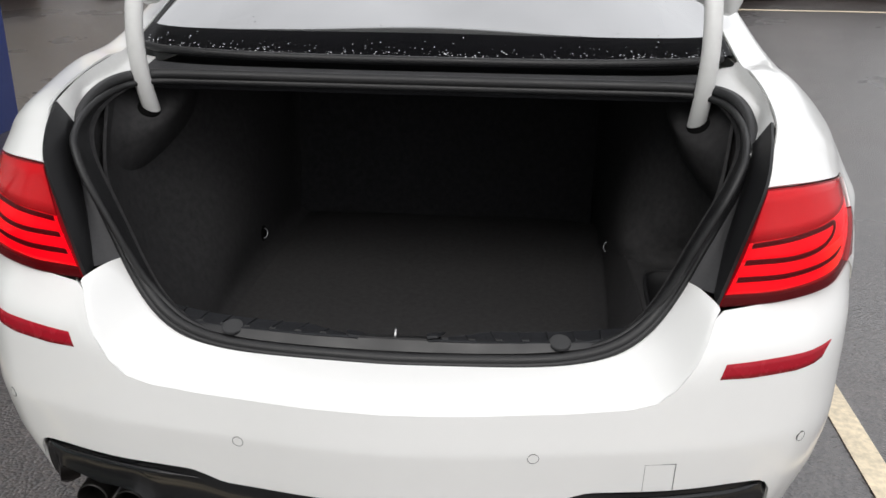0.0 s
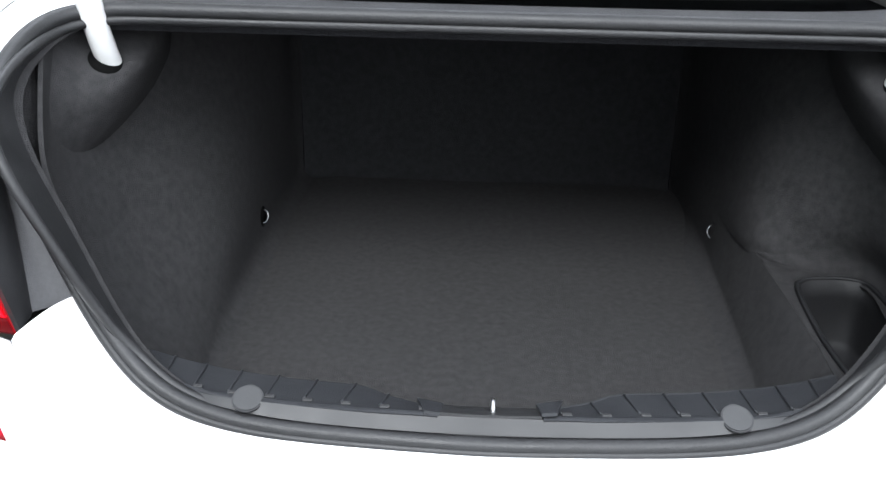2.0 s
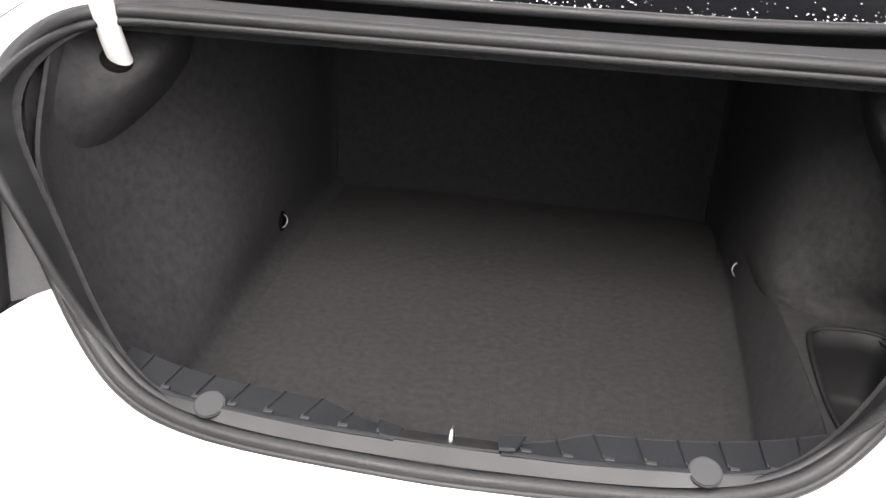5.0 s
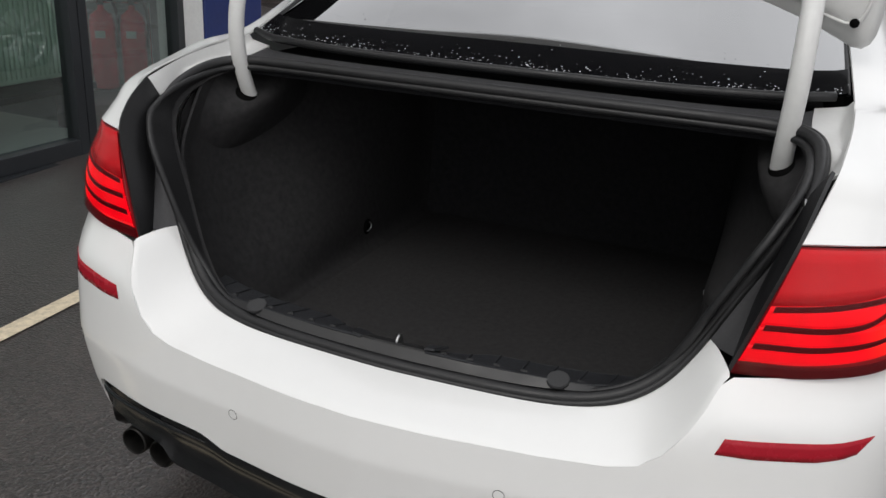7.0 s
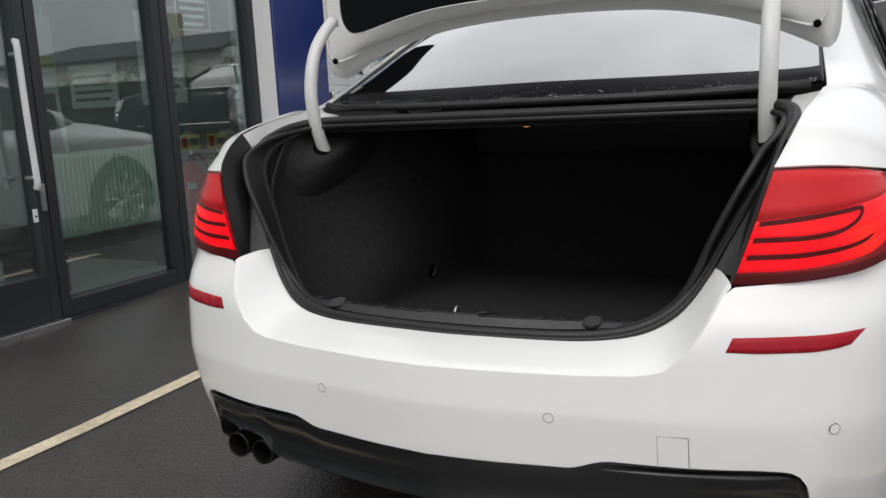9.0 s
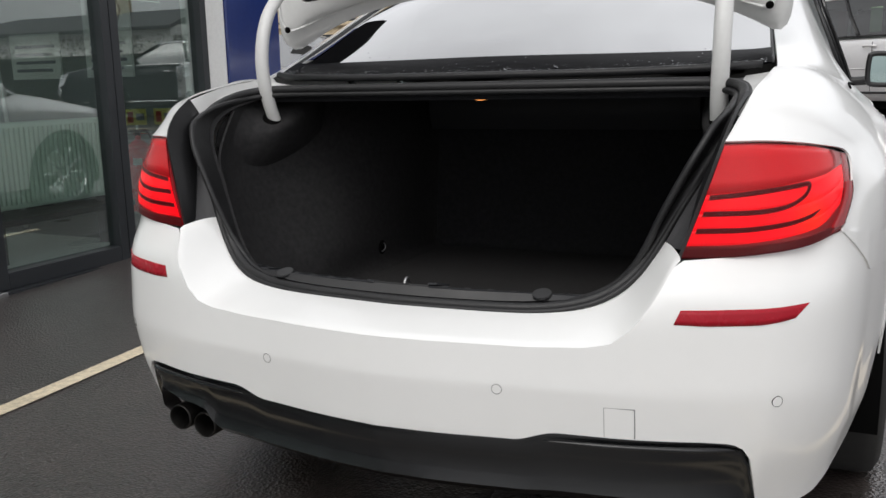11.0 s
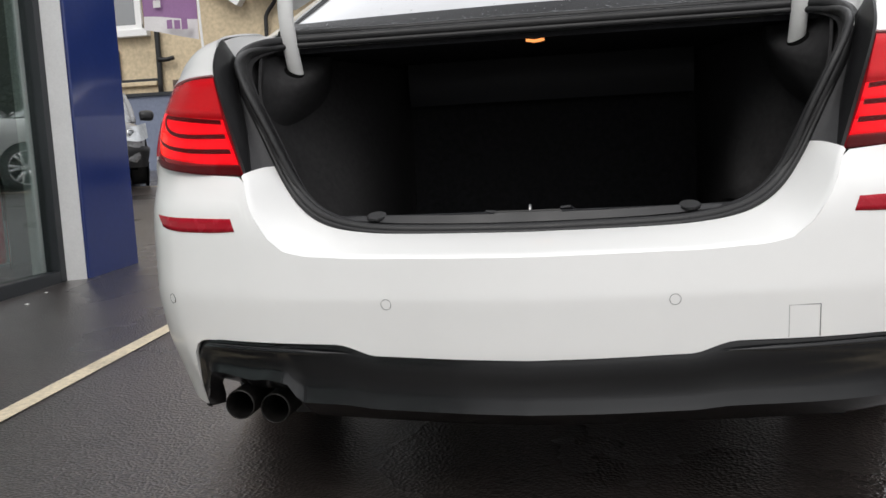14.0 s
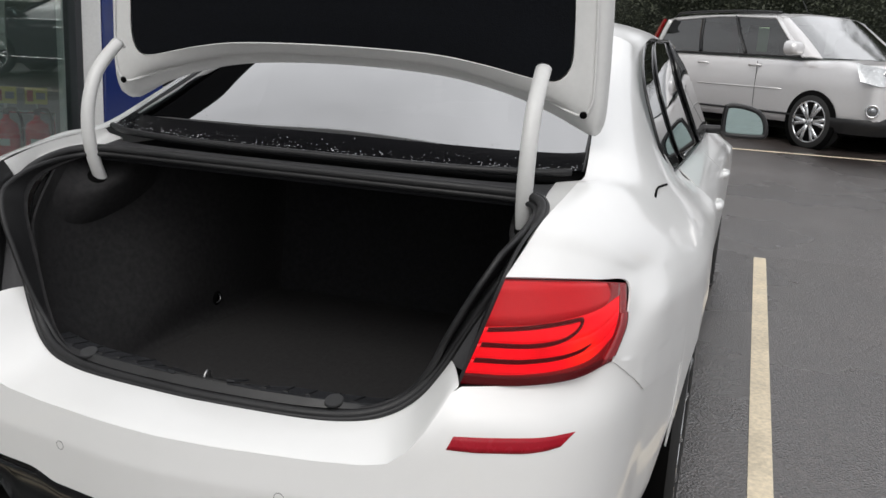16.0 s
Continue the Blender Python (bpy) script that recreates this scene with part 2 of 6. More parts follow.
def asphalt_material():
    """Wet asphalt: fine pale and dark stones, broad damp patches that change the sheen."""
    m = material("wet_asphalt", (0.075, 0.073, 0.073), 0.36)
    nt = m.node_tree
    bs, tc = nt.nodes["Principled BSDF"], nt.nodes["Texture Coordinate"]

    def noise(scale, detail):
        n = nt.nodes.new("ShaderNodeTexNoise")
        n.inputs["Scale"].default_value, n.inputs["Detail"].default_value = scale, detail
        nt.links.new(tc.outputs["Object"], n.inputs["Vector"])
        return n

    def ranged(src, a, b, c, d):
        r = nt.nodes.new("ShaderNodeMapRange")
        for key, val in (("From Min", a), ("From Max", b), ("To Min", c), ("To Max", d)):
            r.inputs[key].default_value = val
        nt.links.new(src, r.inputs["Value"])
        return r

    stones = nt.nodes.new("ShaderNodeTexVoronoi")
    stones.inputs["Scale"].default_value = 110.0
    nt.links.new(tc.outputs["Object"], stones.inputs["Vector"])
    grain, damp, mid = noise(70.0, 8.0), noise(0.7, 5.0), noise(6.0, 6.0)
    sep = nt.nodes.new("ShaderNodeSeparateColor")
    nt.links.new(stones.outputs["Color"], sep.inputs[0])
    value = ranged(sep.outputs[0], 0, 1, 0.55, 1.5)
    for src, a, b in ((grain.outputs["Fac"], .65, 1.35), (damp.outputs["Fac"], .72, 1.22), (mid.outputs["Fac"], .85, 1.15)):
        mul = nt.nodes.new("ShaderNodeMath")
        mul.operation = "MULTIPLY"
        nt.links.new(value.outputs[0], mul.inputs[0])
        nt.links.new(ranged(src, .3, .7, a, b).outputs[0], mul.inputs[1])
        value = mul
    col = nt.nodes.new("ShaderNodeVectorMath")
    col.operation = "SCALE"
    col.inputs[0].default_value = (0.048, 0.0385, 0.0350)
    grit = nt.nodes.new("ShaderNodeTexVoronoi")
    grit.inputs["Scale"].default_value = 42.0
    nt.links.new(tc.outputs["Object"], grit.inputs["Vector"])
    lot = nt.nodes.new("ShaderNodeSeparateColor")
    nt.links.new(grit.outputs["Color"], lot.inputs[0])
    rare, small = ranged(lot.outputs[1], .982, .984, 0, 5.0), ranged(grit.outputs["Distance"], .13, .17, 1, 0)
    speck = nt.nodes.new("ShaderNodeMath")
    speck.operation = "MULTIPLY_ADD"
    nt.links.new(rare.outputs[0], speck.inputs[0])
    nt.links.new(small.outputs[0], speck.inputs[1])
    nt.links.new(value.outputs[0], speck.inputs[2])
    nt.links.new(speck.outputs[0], col.inputs["Scale"])
    nt.links.new(col.outputs[0], bs.inputs["Base Color"])
    nt.links.new(ranged(damp.outputs["Fac"], .35, .65, .22, .38).outputs[0], bs.inputs["Roughness"])
    bs.inputs["Specular IOR Level"].default_value = 1.0
    bs.inputs["Coat Weight"].default_value, bs.inputs["Coat Roughness"].default_value = .5, .28
    bp = nt.nodes.new("ShaderNodeBump")
    bp.inputs["Strength"].default_value, bp.inputs["Distance"].default_value = .55, .004
    nt.links.new(stones.outputs["Distance"], bp.inputs["Height"])
    nt.links.new(bp.outputs["Normal"], bs.inputs["Normal"])
    nt.links.new(bp.outputs["Normal"], bs.inputs["Coat Normal"])
    return m


M["asphalt"] = asphalt_material()
M["lightbar"] = light_bar_material()
M["lens_cover"] = glass_material("clear_red_outer_lens", (1.0, 0.80, 0.80), 0.03, 1.0, 0.5, 0.9, 0.04)
M["line"] = material("worn_cream_line_paint", (0.70, 0.60, 0.44), 0.55, vary=0.26, scale=4.0, bump=0.3, bscale=120.0)
M["blue"] = material("blue_panel", (0.016, 0.035, 0.17), 0.16, vary=0.08, scale=2.0, coat=0.3)
M["frame"] = material("anthracite_frame", (0.024, 0.027, 0.031), 0.4, vary=0.1, scale=8.0)
M["white_trim"] = material("white_trim", (0.84, 0.84, 0.83), 0.5, vary=0.05, scale=5.0)
M["silver"] = material("silver_paint", (0.75, 0.74, 0.74), 0.32, metal=0.5, vary=0.015, scale=2.0, coat=0.5, even=0.01)
M["door_glass"] = glass_material("pale_door_glass", (0.75, 0.88, 0.84), 0.01, 0.35, 4.3)
M["pale_glass"] = glass_material("sky_lit_car_glass", (0.78, 0.90, 0.86), 0.01, 0.35, 4.3, 0.96, 0.11)
M["pale_screen"] = glass_material("pale_windscreen_glass", (0.78, 0.90, 0.86), 0.10, 0.40, 3.8, 0.96, 0.10)
M["navy"] = material("navy_paint", (0.006, 0.0065, 0.011), 0.2, vary=0.1, scale=4.0, coat=0.1, spec=0.3)
M["dark_grey_paint"] = material("mid_grey_paint", (0.26, 0.26, 0.265), 0.28, metal=0.3, vary=0.1, scale=4.0, coat=0.5)
M["plate"] = material("white_plate", (0.7, 0.7, 0.72), 0.4, vary=0.06, scale=20.0)
M["ink"] = material("blue_ink", (0.05, 0.06, 0.16), 0.5)
M["striker"] = material("pale_grey_plate", (0.020, 0.020, 0.021), 0.45, vary=0.08, scale=20.0)
M["dark_chrome"] = material("dark_chrome", (0.22, 0.22, 0.23), 0.3, metal=1.0)
M["jamb"] = material("grey_jamb_plastic", (0.055, 0.055, 0.058), 0.55, vary=0.12, scale=15.0, bump=0.2, bscale=700.0, spec=0.3)
M["seam"] = material("grey_seam", (0.22, 0.22, 0.22), 0.6)
M["ink_red"] = material("red_ink", (0.45, 0.04, 0.03), 0.5)
M["grey_ink"] = material("grey_ink", (0.25, 0.25, 0.28), 0.5)
M["lamp_inner"] = material("lamp_bowl", (0.25, 0.26, 0.27), 0.15, metal=0.7)
M["headlamp"] = material("clear_headlamp", (0.62, 0.64, 0.66), 0.2, metal=0.3, coat=0.5, vary=0.2, scale=30.0)
M["stone"] = material("buff_sandstone", (0.60, 0.49, 0.33), 0.85, vary=0.20, scale=0.9, bump=0.35, bscale=18.0)
M["dark_fascia"] = material("black_fascia", (0.006, 0.006, 0.007), 0.8, vary=0.15, scale=3.0, spec=0.05)
M["wall_blue"] = material("blue_grey_render", (0.19, 0.22, 0.30), 0.8, vary=0.12, scale=1.5, bump=0.4, bscale=60.0)
M["purple"] = material("purple_cloth", (0.30, 0.16, 0.32), 0.8, vary=0.08, scale=3.0)
M["cloth"] = material("white_cloth", (0.68, 0.66, 0.66), 0.8, vary=0.06, scale=3.0)
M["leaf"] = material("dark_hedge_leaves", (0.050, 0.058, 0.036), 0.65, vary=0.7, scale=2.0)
M["extinguisher"] = material("red_enamel", (0.85, 0.025, 0.035), 0.3, vary=0.08, scale=8.0, coat=0.3)
M["sign"] = material("yellow_sign", (0.80, 0.68, 0.22), 0.5, vary=0.1, scale=30.0)
M["poster"] = material("dark_poster", (0.05, 0.055, 0.05), 0.5, vary=0.1, scale=12.0)
M["paper"] = material("white_paper", (0.84, 0.84, 0.82), 0.6, vary=0.05, scale=12.0)
M["green_paper"] = material("pale_green_paper", (0.45, 0.62, 0.42), 0.6, vary=0.05, scale=12.0)
M["lime"] = material("lime_ink", (0.55, 0.62, 0.20), 0.6, vary=0.08, scale=12.0)
M["tile"] = material("pale_floor_tile", (0.60, 0.59, 0.56), 0.35, vary=0.12, scale=2.0)
M["plaster"] = material("pale_plaster", (0.82, 0.82, 0.80), 0.8, vary=0.06, scale=2.0)
M["radiator"] = material("cream_enamel", (0.80, 0.81, 0.74), 0.4, vary=0.05, scale=6.0)
M["board"] = material("grey_board", (0.27, 0.28, 0.28), 0.7, vary=0.1, scale=3.0)
M["roof_brown"] = material("brown_roof_edge", (0.10, 0.075, 0.065), 0.8, vary=0.3, scale=3.0, bump=0.4, bscale=30.0)
M["roof_slate"] = material("dark_slate", (0.07, 0.07, 0.075), 0.8, vary=0.3, scale=2.0)
# blue-green tint, darkened further in place of dark surroundings to reflect
M["mirror"] = material("mirror_glass", (0.42, 0.53, 0.52), 0.03, metal=1.0)
M["droplet"] = material("clear_water", (0.45, 0.46, 0.48), 0.08, metal=0.7)
M["leaf_shade"] = material("hedge_shade", (0.022, 0.027, 0.018), 0.9, vary=0.4, scale=1.5)


# ---- mesh tools ----
def spline(points, n):
    """n points at even steps on a smooth curve through the given ones."""
    p = np.array(points, float)
    if len(p) == 2:
        return np.array([p[0] + (p[1] - p[0]) * k / (n - 1) for k in range(n)])
    q = np.vstack([2 * p[0] - p[1], p, 2 * p[-1] - p[-2]])
    fine = []
    for i in range(len(p) - 1):
        a, b, c, d = q[i:i + 4]
        for k in range(12):
            s = k / 12
            fine.append(0.5 * (2 * b + (c - a) * s + (2 * a - 5 * b + 4 * c - d) * s * s + (3 * b - a - 3 * c + d) * s ** 3))
    fine.append(p[-1])
    fine = np.array(fine)
    run = np.concatenate([[0], np.cumsum(np.linalg.norm(np.diff(fine, axis=0), axis=1))])
    return np.array([[np.interp(x, run, fine[:, k]) for k in range(p.shape[1])] for x in np.linspace(0, run[-1], n)])


def surface(rows, nu, nv):
    """A smooth sheet of nu x nv points through a coarse net of rows."""
    a = [spline(r, nv) for r in rows]
    return np.stack([spline([r[j] for r in a], nu) for j in range(nv)], axis=1)


def sheet(g, closed=False):
    """Vertices and faces of a net of points."""
    nu, nv = g.shape[:2]
    faces = []
    for i in range(nu - 1):
        for j in range(nv if closed else nv - 1):
            k = (j + 1) % nv
            faces.append((i * nv + j, i * nv + k, (i + 1) * nv + k, (i + 1) * nv + j))
    return g.reshape(-1, 3), faces


def part(name, geometry, mat, parent=None, label="", smooth=True, thick=0.0, bevel=0.0, flip=False):
    """Links vertices and faces, or a bmesh, as one mesh object under a thing."""
    me = bpy.data.meshes.new(name)
    if isinstance(geometry, bmesh.types.BMesh):
        geometry.normal_update()
        geometry.to_mesh(me)
        geometry.free()
    else:
        v, f = geometry
        me.from_pydata([tuple(map(float, p)) for p in v], [], [tuple(reversed(q)) if flip else tuple(q) for q in f])
    me.materials.append(mat)
    if smooth:
        for poly in me.polygons:
            poly.use_smooth = True
    ob = new(name, me)
    if parent:
        ob.parent = parent
    if thick:
        md = ob.modifiers.new("thickness", "SOLIDIFY")
        md.thickness, md.offset = thick, -1
        if smooth:
            md = ob.modifiers.new("crisp_edges", "EDGE_SPLIT")
            md.split_angle = radians(50)
    if bevel:
        md = ob.modifiers.new("bevel", "BEVEL")
        md.width, md.segments, md.limit_method = bevel, 2, "ANGLE"
    if label:
        tagged(ob, label)
    return ob


def mirrored(g):
    h = np.array(g, float).copy()
    h[..., 0] *= -1
    return h


def whole(row):
    """A right half row, made whole with its mirror image."""
    r = [tuple(p) for p in row]
    left = [(-x, y, z) for x, y, z in reversed(r)]
    return left + (r[1:] if abs(r[0][0]) < 1e-6 else r) if abs(r[0][0]) > 1e-6 else left[:-1] + r


def both(name, rows, nu, nv, mat, parent, label="", thick=0.004, flip=False):
    """The same sheet on the right side and, mirrored, on the left."""
    g = surface(rows, nu, nv)
    return [part(name, sheet(g), mat, parent, label, thick=thick, flip=flip),
            part(name, sheet(mirrored(g)), mat, parent, label, thick=thick, flip=not flip)]


def tube(points, radius, n=40, sides=10, closed=False, squash=1.0):
    """A round bar along a smooth curve."""
    p = spline(list(points) + ([points[0]] if closed else []), n + 1 if closed else n)
    if closed:
        p = p[:-1]
    rings = []
    a = None
    for i in range(len(p)):
        if closed:
            d = p[(i + 1) % len(p)] - p[i - 1]
        else:
            d = p[min(i + 1, len(p) - 1)] - p[max(i - 1, 0)]
        d = d / np.linalg.norm(d)
        if a is None:
            a = np.cross(d, (0.0, 1.0, 0.0) if abs(d[2]) > 0.9 else (0.0, 0.0, 1.0))
        a = a - d * np.dot(a, d)
        a /= np.linalg.norm(a)
        b = np.cross(d, a)
        r = radius[i] if hasattr(radius, "__len__") else radius
        rings.append([p[i] + r * (math.cos(t) * a + squash * math.sin(t) * b) for t in np.linspace(0, 2 * math.pi, sides, endpoint=False)])
    g = np.array(rings)
    if closed:
        g = np.concatenate([g, g[:1]])
    v, f = sheet(g, closed=True)
    if not closed:
        f = f + [tuple(range(sides))[::-1], tuple(len(v) - sides + k for k in range(sides))]
    return v, f


def box(x0, x1, y0, y1, z0, z1):
    v = [(x, y, z) for z in (z0, z1) for y in (y0, y1) for x in (x0, x1)]
    return v, [(0, 2, 3, 1), (4, 5, 7, 6), (0, 1, 5, 4), (2, 6, 7, 3), (0, 4, 6, 2), (1, 3, 7, 5)]


def disc(c, normal, r, depth=0.004, n=24, inner=0.0):
    """A short cylinder, or a ring, whose outer face looks along normal."""
    nrm = np.array(normal, float) / np.linalg.norm(normal)
    a = np.cross(nrm, (0, 0, 1) if abs(nrm[2]) < 0.9 else (1, 0, 0))
    a /= np.linalg.norm(a)
    b = np.cross(nrm, a)
    c = np.array(c, float)
    ang = np.linspace(0, 2 * math.pi, n, endpoint=False)
    ring = lambda rr, d: [c + nrm * d + rr * (math.cos(t) * a + math.sin(t) * b) for t in ang]
    if inner:
        g = np.array([ring(inner, 0), ring(inner, depth), ring(r, depth), ring(r, 0), ring(inner, 0)])
        return sheet(g, closed=True)
    g = np.array([ring(r, 0), ring(r, depth)])
    v, f = sheet(g, closed=True)
    return v, f + [tuple(range(n))[::-1], tuple(n + k for k in range(n))]


def thing(name, label, category, at=(0, 0, 0), group="", kind=""):
    ob = new(name)
    ob.matrix_basis = Matrix.Translation(at)
    return tagged(ob, label, category, group, kind)


# ---- the white saloon ----
car = thing("saloon_car", "white saloon car with its boot wide open, parked on wet asphalt", "car")

PLAN = [(0, -.028), (.125, -.02), (.25, -.002), (.37, .015), (.49, .034), (.6, .066), (.68, .098), (.714, .117), (.755, .155),
        (.79, .205), (.815, .26), (.838, .34), (.858, .45), (.878, .56), (.898, .68), (.905, .72)]


def lean(z):
    """How far the bumper's face steps forward at a height."""
    return float(np.interp(z, [.24, .40, .50, .63, .672, .727, .78], [.05, .012, 0, .008, .018, .058, .07]))


def bumper_top(x, y):
    if y > .262:
        return float(np.interp(y, [.262, .30, .38, .42, .50, .60, .72], [.766, .735, .676, .672, .666, .655, .632]))
    return float(np.interp(x, [0, .30, .40, .445, .48, .515, .538, .546, .64, .73, .79, .82],
                           [.573, .574, .579, .588, .615, .665, .718, .7265, .734, .747, .764, .772]))


def bumper_low(x, y):
    if y > .30:
        return float(np.interp(y, [.30, .55, .72], [.256, .29, .50]))
    return float(np.interp(x, [0, .285, .32, .345, .60, .645, .662, .676, .684, .692, .712, .733, .82], [.392, .396, .409, .416, .416, .413, .408, .396, .380, .355, .305, .256, .254]))


def bumper_net(top, low, nv, xmax=None):
    rows = []
    for x, y in spline([(a, b, 0) for a, b in PLAN], 90)[:, :2]:
        t, b = top(x, y), low(x, y)
        side = min(max((y - .15) / .3, 0), 1)
        col = []
        for k in range(nv):
            z = t + (b - t) * k / (nv - 1)
            tuck = .035 * (max(.70 - z, 0) / .46) ** 1.6
            turn = min(max((y - .05) / .08, 0), 1) * float(np.interp(z, [.24, .295, .33, .38, .45, .5], [.052, .040, .030, .016, .005, 0]))
            col.append((x - max(side * tuck, turn), y + (1 - side) * lean(z), z))
        rows.append(col)
    return np.array(rows)


def full(net):
    return np.concatenate([mirrored(net)[::-1][:-1], net])


bumper = part("rear_bumper", sheet(full(bumper_net(bumper_top, bumper_low, 22))), M["paint"], car, "white painted rear bumper", thick=0.006)
def skirt_half(xs, zs):
    net = bumper_net(lambda x, y: bumper_low(x, y) - .003, lambda x, y: min(float(np.interp(x, xs, zs)), bumper_low(x, y) - .006), 8)
    net = net[net[:, 0, 0] < .705]
    tall = np.clip((net[:, :1, 2:] - net[:, -1:, 2:] - .06) / .07, 0, 1)
    return net + np.array([(0, d, 0) for d in (.016, .004, .010, .012, .004, -.008, .014, .05)])[None] * (.2 + .8 * tall)


# the exhaust leaves through a cut in one side only
cut_half = skirt_half([0, .3, .44, .46, .50, .55, .60, .645, .662, .675, .9], [.25, .25, .252, .300, .312, .308, .318, .322, .300, .256, .254])
plain_half = skirt_half([0, .3, .60, .69, .9], [.25, .25, .252, .254, .254])
skirt = part("diffuser", sheet(np.concatenate([mirrored(cut_half)[::-1][:-1], plain_half])), M["diffuser"], car, "dark grey textured lower bumper diffuser", thick=0.006)

# raised lip of the dark lower bumper beside each end
for s in (1, -1):
    lip = [(s * x, y - .004, z) for x, y, z in ((.33, .022, .40), (.45, .036, .402), (.58, .066, .404), (.630, .092, .402), (.655, .118, .396))]
    part("lip", tube(lip, list(np.interp(range(30), [0, 7, 26, 29], [.0008, .0055, .0055, .002])), 30, 8), M["diffuser"], car)
# recessed white step between the bumper's crease and the boot seal
def rim_y(x, z):
    return float(np.interp(x, [p[0] for p in PLAN], [p[1] for p in PLAN])) + lean(z)


crease = [(x, rim_y(x, bumper_top(x, 0)) + .0005, bumper_top(x, 0) + .0005) for x in (0, .1, .2, .3, .36, .40, .445, .48, .515, .535, .546)]
lip_in = [(x * .994, y + .010, z + .006) for x, y, z in crease]
mouth = [(0, .092, .601), (.2, .100, .604), (.308, .110, .609), (.388, .127, .622), (.438, .148, .645), (.466, .164, .672), (.488, .173, .702), (.508, .186, .737)]
c40, l40, m40 = spline(crease, 40), spline(lip_in, 40), spline(mouth, 40)
m40 = m40 * np.array((.985, 1, 1)) + np.array((0, .010, .006))
mid40 = [tuple(.5 * (p + q) + np.array((0, .004, .004))) for p, q in zip(l40, m40)]
part("boot_sill_panel", sheet(surface([whole([tuple(p) for p in r]) for r in (c40, l40, mid40, m40)], 14, 110)), M["paint"], car, "white painted boot sill", thick=0.002)

# black gasket fin and grey jamb between lamp and seal
fin = [[(.546, .121, .728), (.577, .136, .828), (.606, .154, .922), (.620, .198, .972), (.633, .265, 1.007)],
       [(.549, .148, .732), (.566, .180, .828), (.590, .210, .908), (.607, .240, .960), (.626, .271, .992)],
       [(.551, .160, .734), (.566, .188, .804), (.588, .222, .874), (.605, .252, .944), (.611, .277, .965)]]
both("jamb_gasket", fin, 8, 24, M["black"], car, "black leaf-shaped boot jamb gasket", thick=0.006, flip=True)
jamb = [[(.550, .161, .733), (.565, .189, .804), (.587, .223, .874), (.604, .255, .944)],
        [(.526, .180, .733), (.550, .202, .802), (.579, .230, .874), (.602, .258, .937)],
        [(.503, .190, .735), (.528, .206, .795), (.562, .228, .865), (.598, .258, .930)]]
both("boot_jamb", jamb, 8, 20, M["jamb"], car, "dark grey boot jamb panel", thick=0.005, flip=True)
for s in (1, -1):
    part("jamb_clip", tube([(s * .603, .262, .948), (s * .600, .272, .957), (s * .602, .285, .952)], .004, 10, 8), M["steel"], car)

# rear wing and its gutter
wing = [[(.606, .155, .925), (.68, .196, .924), (.745, .27, .914), (.792, .369, .895)],
        [(.637, .27, 1.006), (.70, .30, .99), (.762, .36, .955), (.815, .455, .902)],
        [(.648, .40, 1.032), (.715, .43, 1.016), (.785, .49, .972), (.838, .56, .912)],
        [(.652, .53, 1.048), (.725, .57, 1.044), (.80, .64, .985), (.846, .70, .932)],
        [(.650, .64, 1.056), (.72, .72, 1.058), (.785, .82, 1.01), (.838, .92, .962)]]
gutter = [[(.637, .272, 1.004), (.647, .40, 1.031), (.651, .53, 1.047), (.65, .64, 1.055)],
          [(.628, .276, .995), (.640, .39, 1.012), (.641, .53, 1.030), (.643, .64, 1.046)],
          [(.622, .280, .985), (.638, .38, 1.006), (.638, .53, 1.026), (.640, .64, 1.044)],
          [(.604, .286, .957), (.630, .36, .990), (.628, .42, 1.012), (.632, .53, 1.021), (.63, .64, 1.042)],
          [(.598, .292, .952), (.622, .37, .986), (.604, .44, 1.009), (.590, .53, 1.0205), (.588, .63, 1.036)]]
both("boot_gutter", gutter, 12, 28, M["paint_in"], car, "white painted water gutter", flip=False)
scuttle = [[(0, .492, 1.030), (.4, .492, 1.030), (.57, .490, 1.024), (.592, .486, 1.018)],
           [(0, .525, 1.020), (.4, .525, 1.020), (.56, .53, 1.018), (.592, .53, 1.019)],
           [(0, .575, 1.028), (.4, .585, 1.028), (.56, .61, 1.030), (.592, .625, 1.034)]]
# white panel in shade; that shade is put into its dark grey colour
part("window_scuttle", sheet(surface([whole(r) for r in scuttle], 8, 60)), M["jamb"], car, "panel under the rear window, coloured dark grey for its shade", thick=0.004)
part("gutter_edge", tube([(-.592, .500, 1.020), (-.56, .508, 1.0225), (-.4, .511, 1.0245), (0, .511, 1.0245), (.4, .511, 1.0245), (.56, .508, 1.0225), (.592, .500, 1.020)], .0022, 60, 8), M["paint_in"], car, "white painted edge behind the boot seal")

# rear window
gl = [[(0, .585, 1.048), (.3, .592, 1.048), (.5, .61, 1.052), (.60, .635, 1.056), (.640, .66, 1.062)],
      [(0, .80, 1.165), (.3, .81, 1.16), (.47, .83, 1.155), (.575, .85, 1.15), (.618, .87, 1.15)],
      [(0, 1.08, 1.295), (.3, 1.085, 1.29), (.45, 1.095, 1.28), (.545, 1.11, 1.268), (.588, 1.12, 1.26)],
      [(0, 1.38, 1.412), (.3, 1.385, 1.406), (.42, 1.39, 1.398), (.50, 1.40, 1.39), (.545, 1.41, 1.38)]]
glass = surface([whole(r) for r in gl], 30, 50)
rear_window = part("rear_window", sheet(glass), M["rear_glass"], car, "tinted rear window wet with raindrops", thick=0.0)
rear_window.visible_shadow = False
lift = np.array((0, -.002, .004))
part("black_border", sheet(glass[0:4] + lift), M["glass_border"], rear_window, "black glass border dotted with raindrops", thick=0.003)
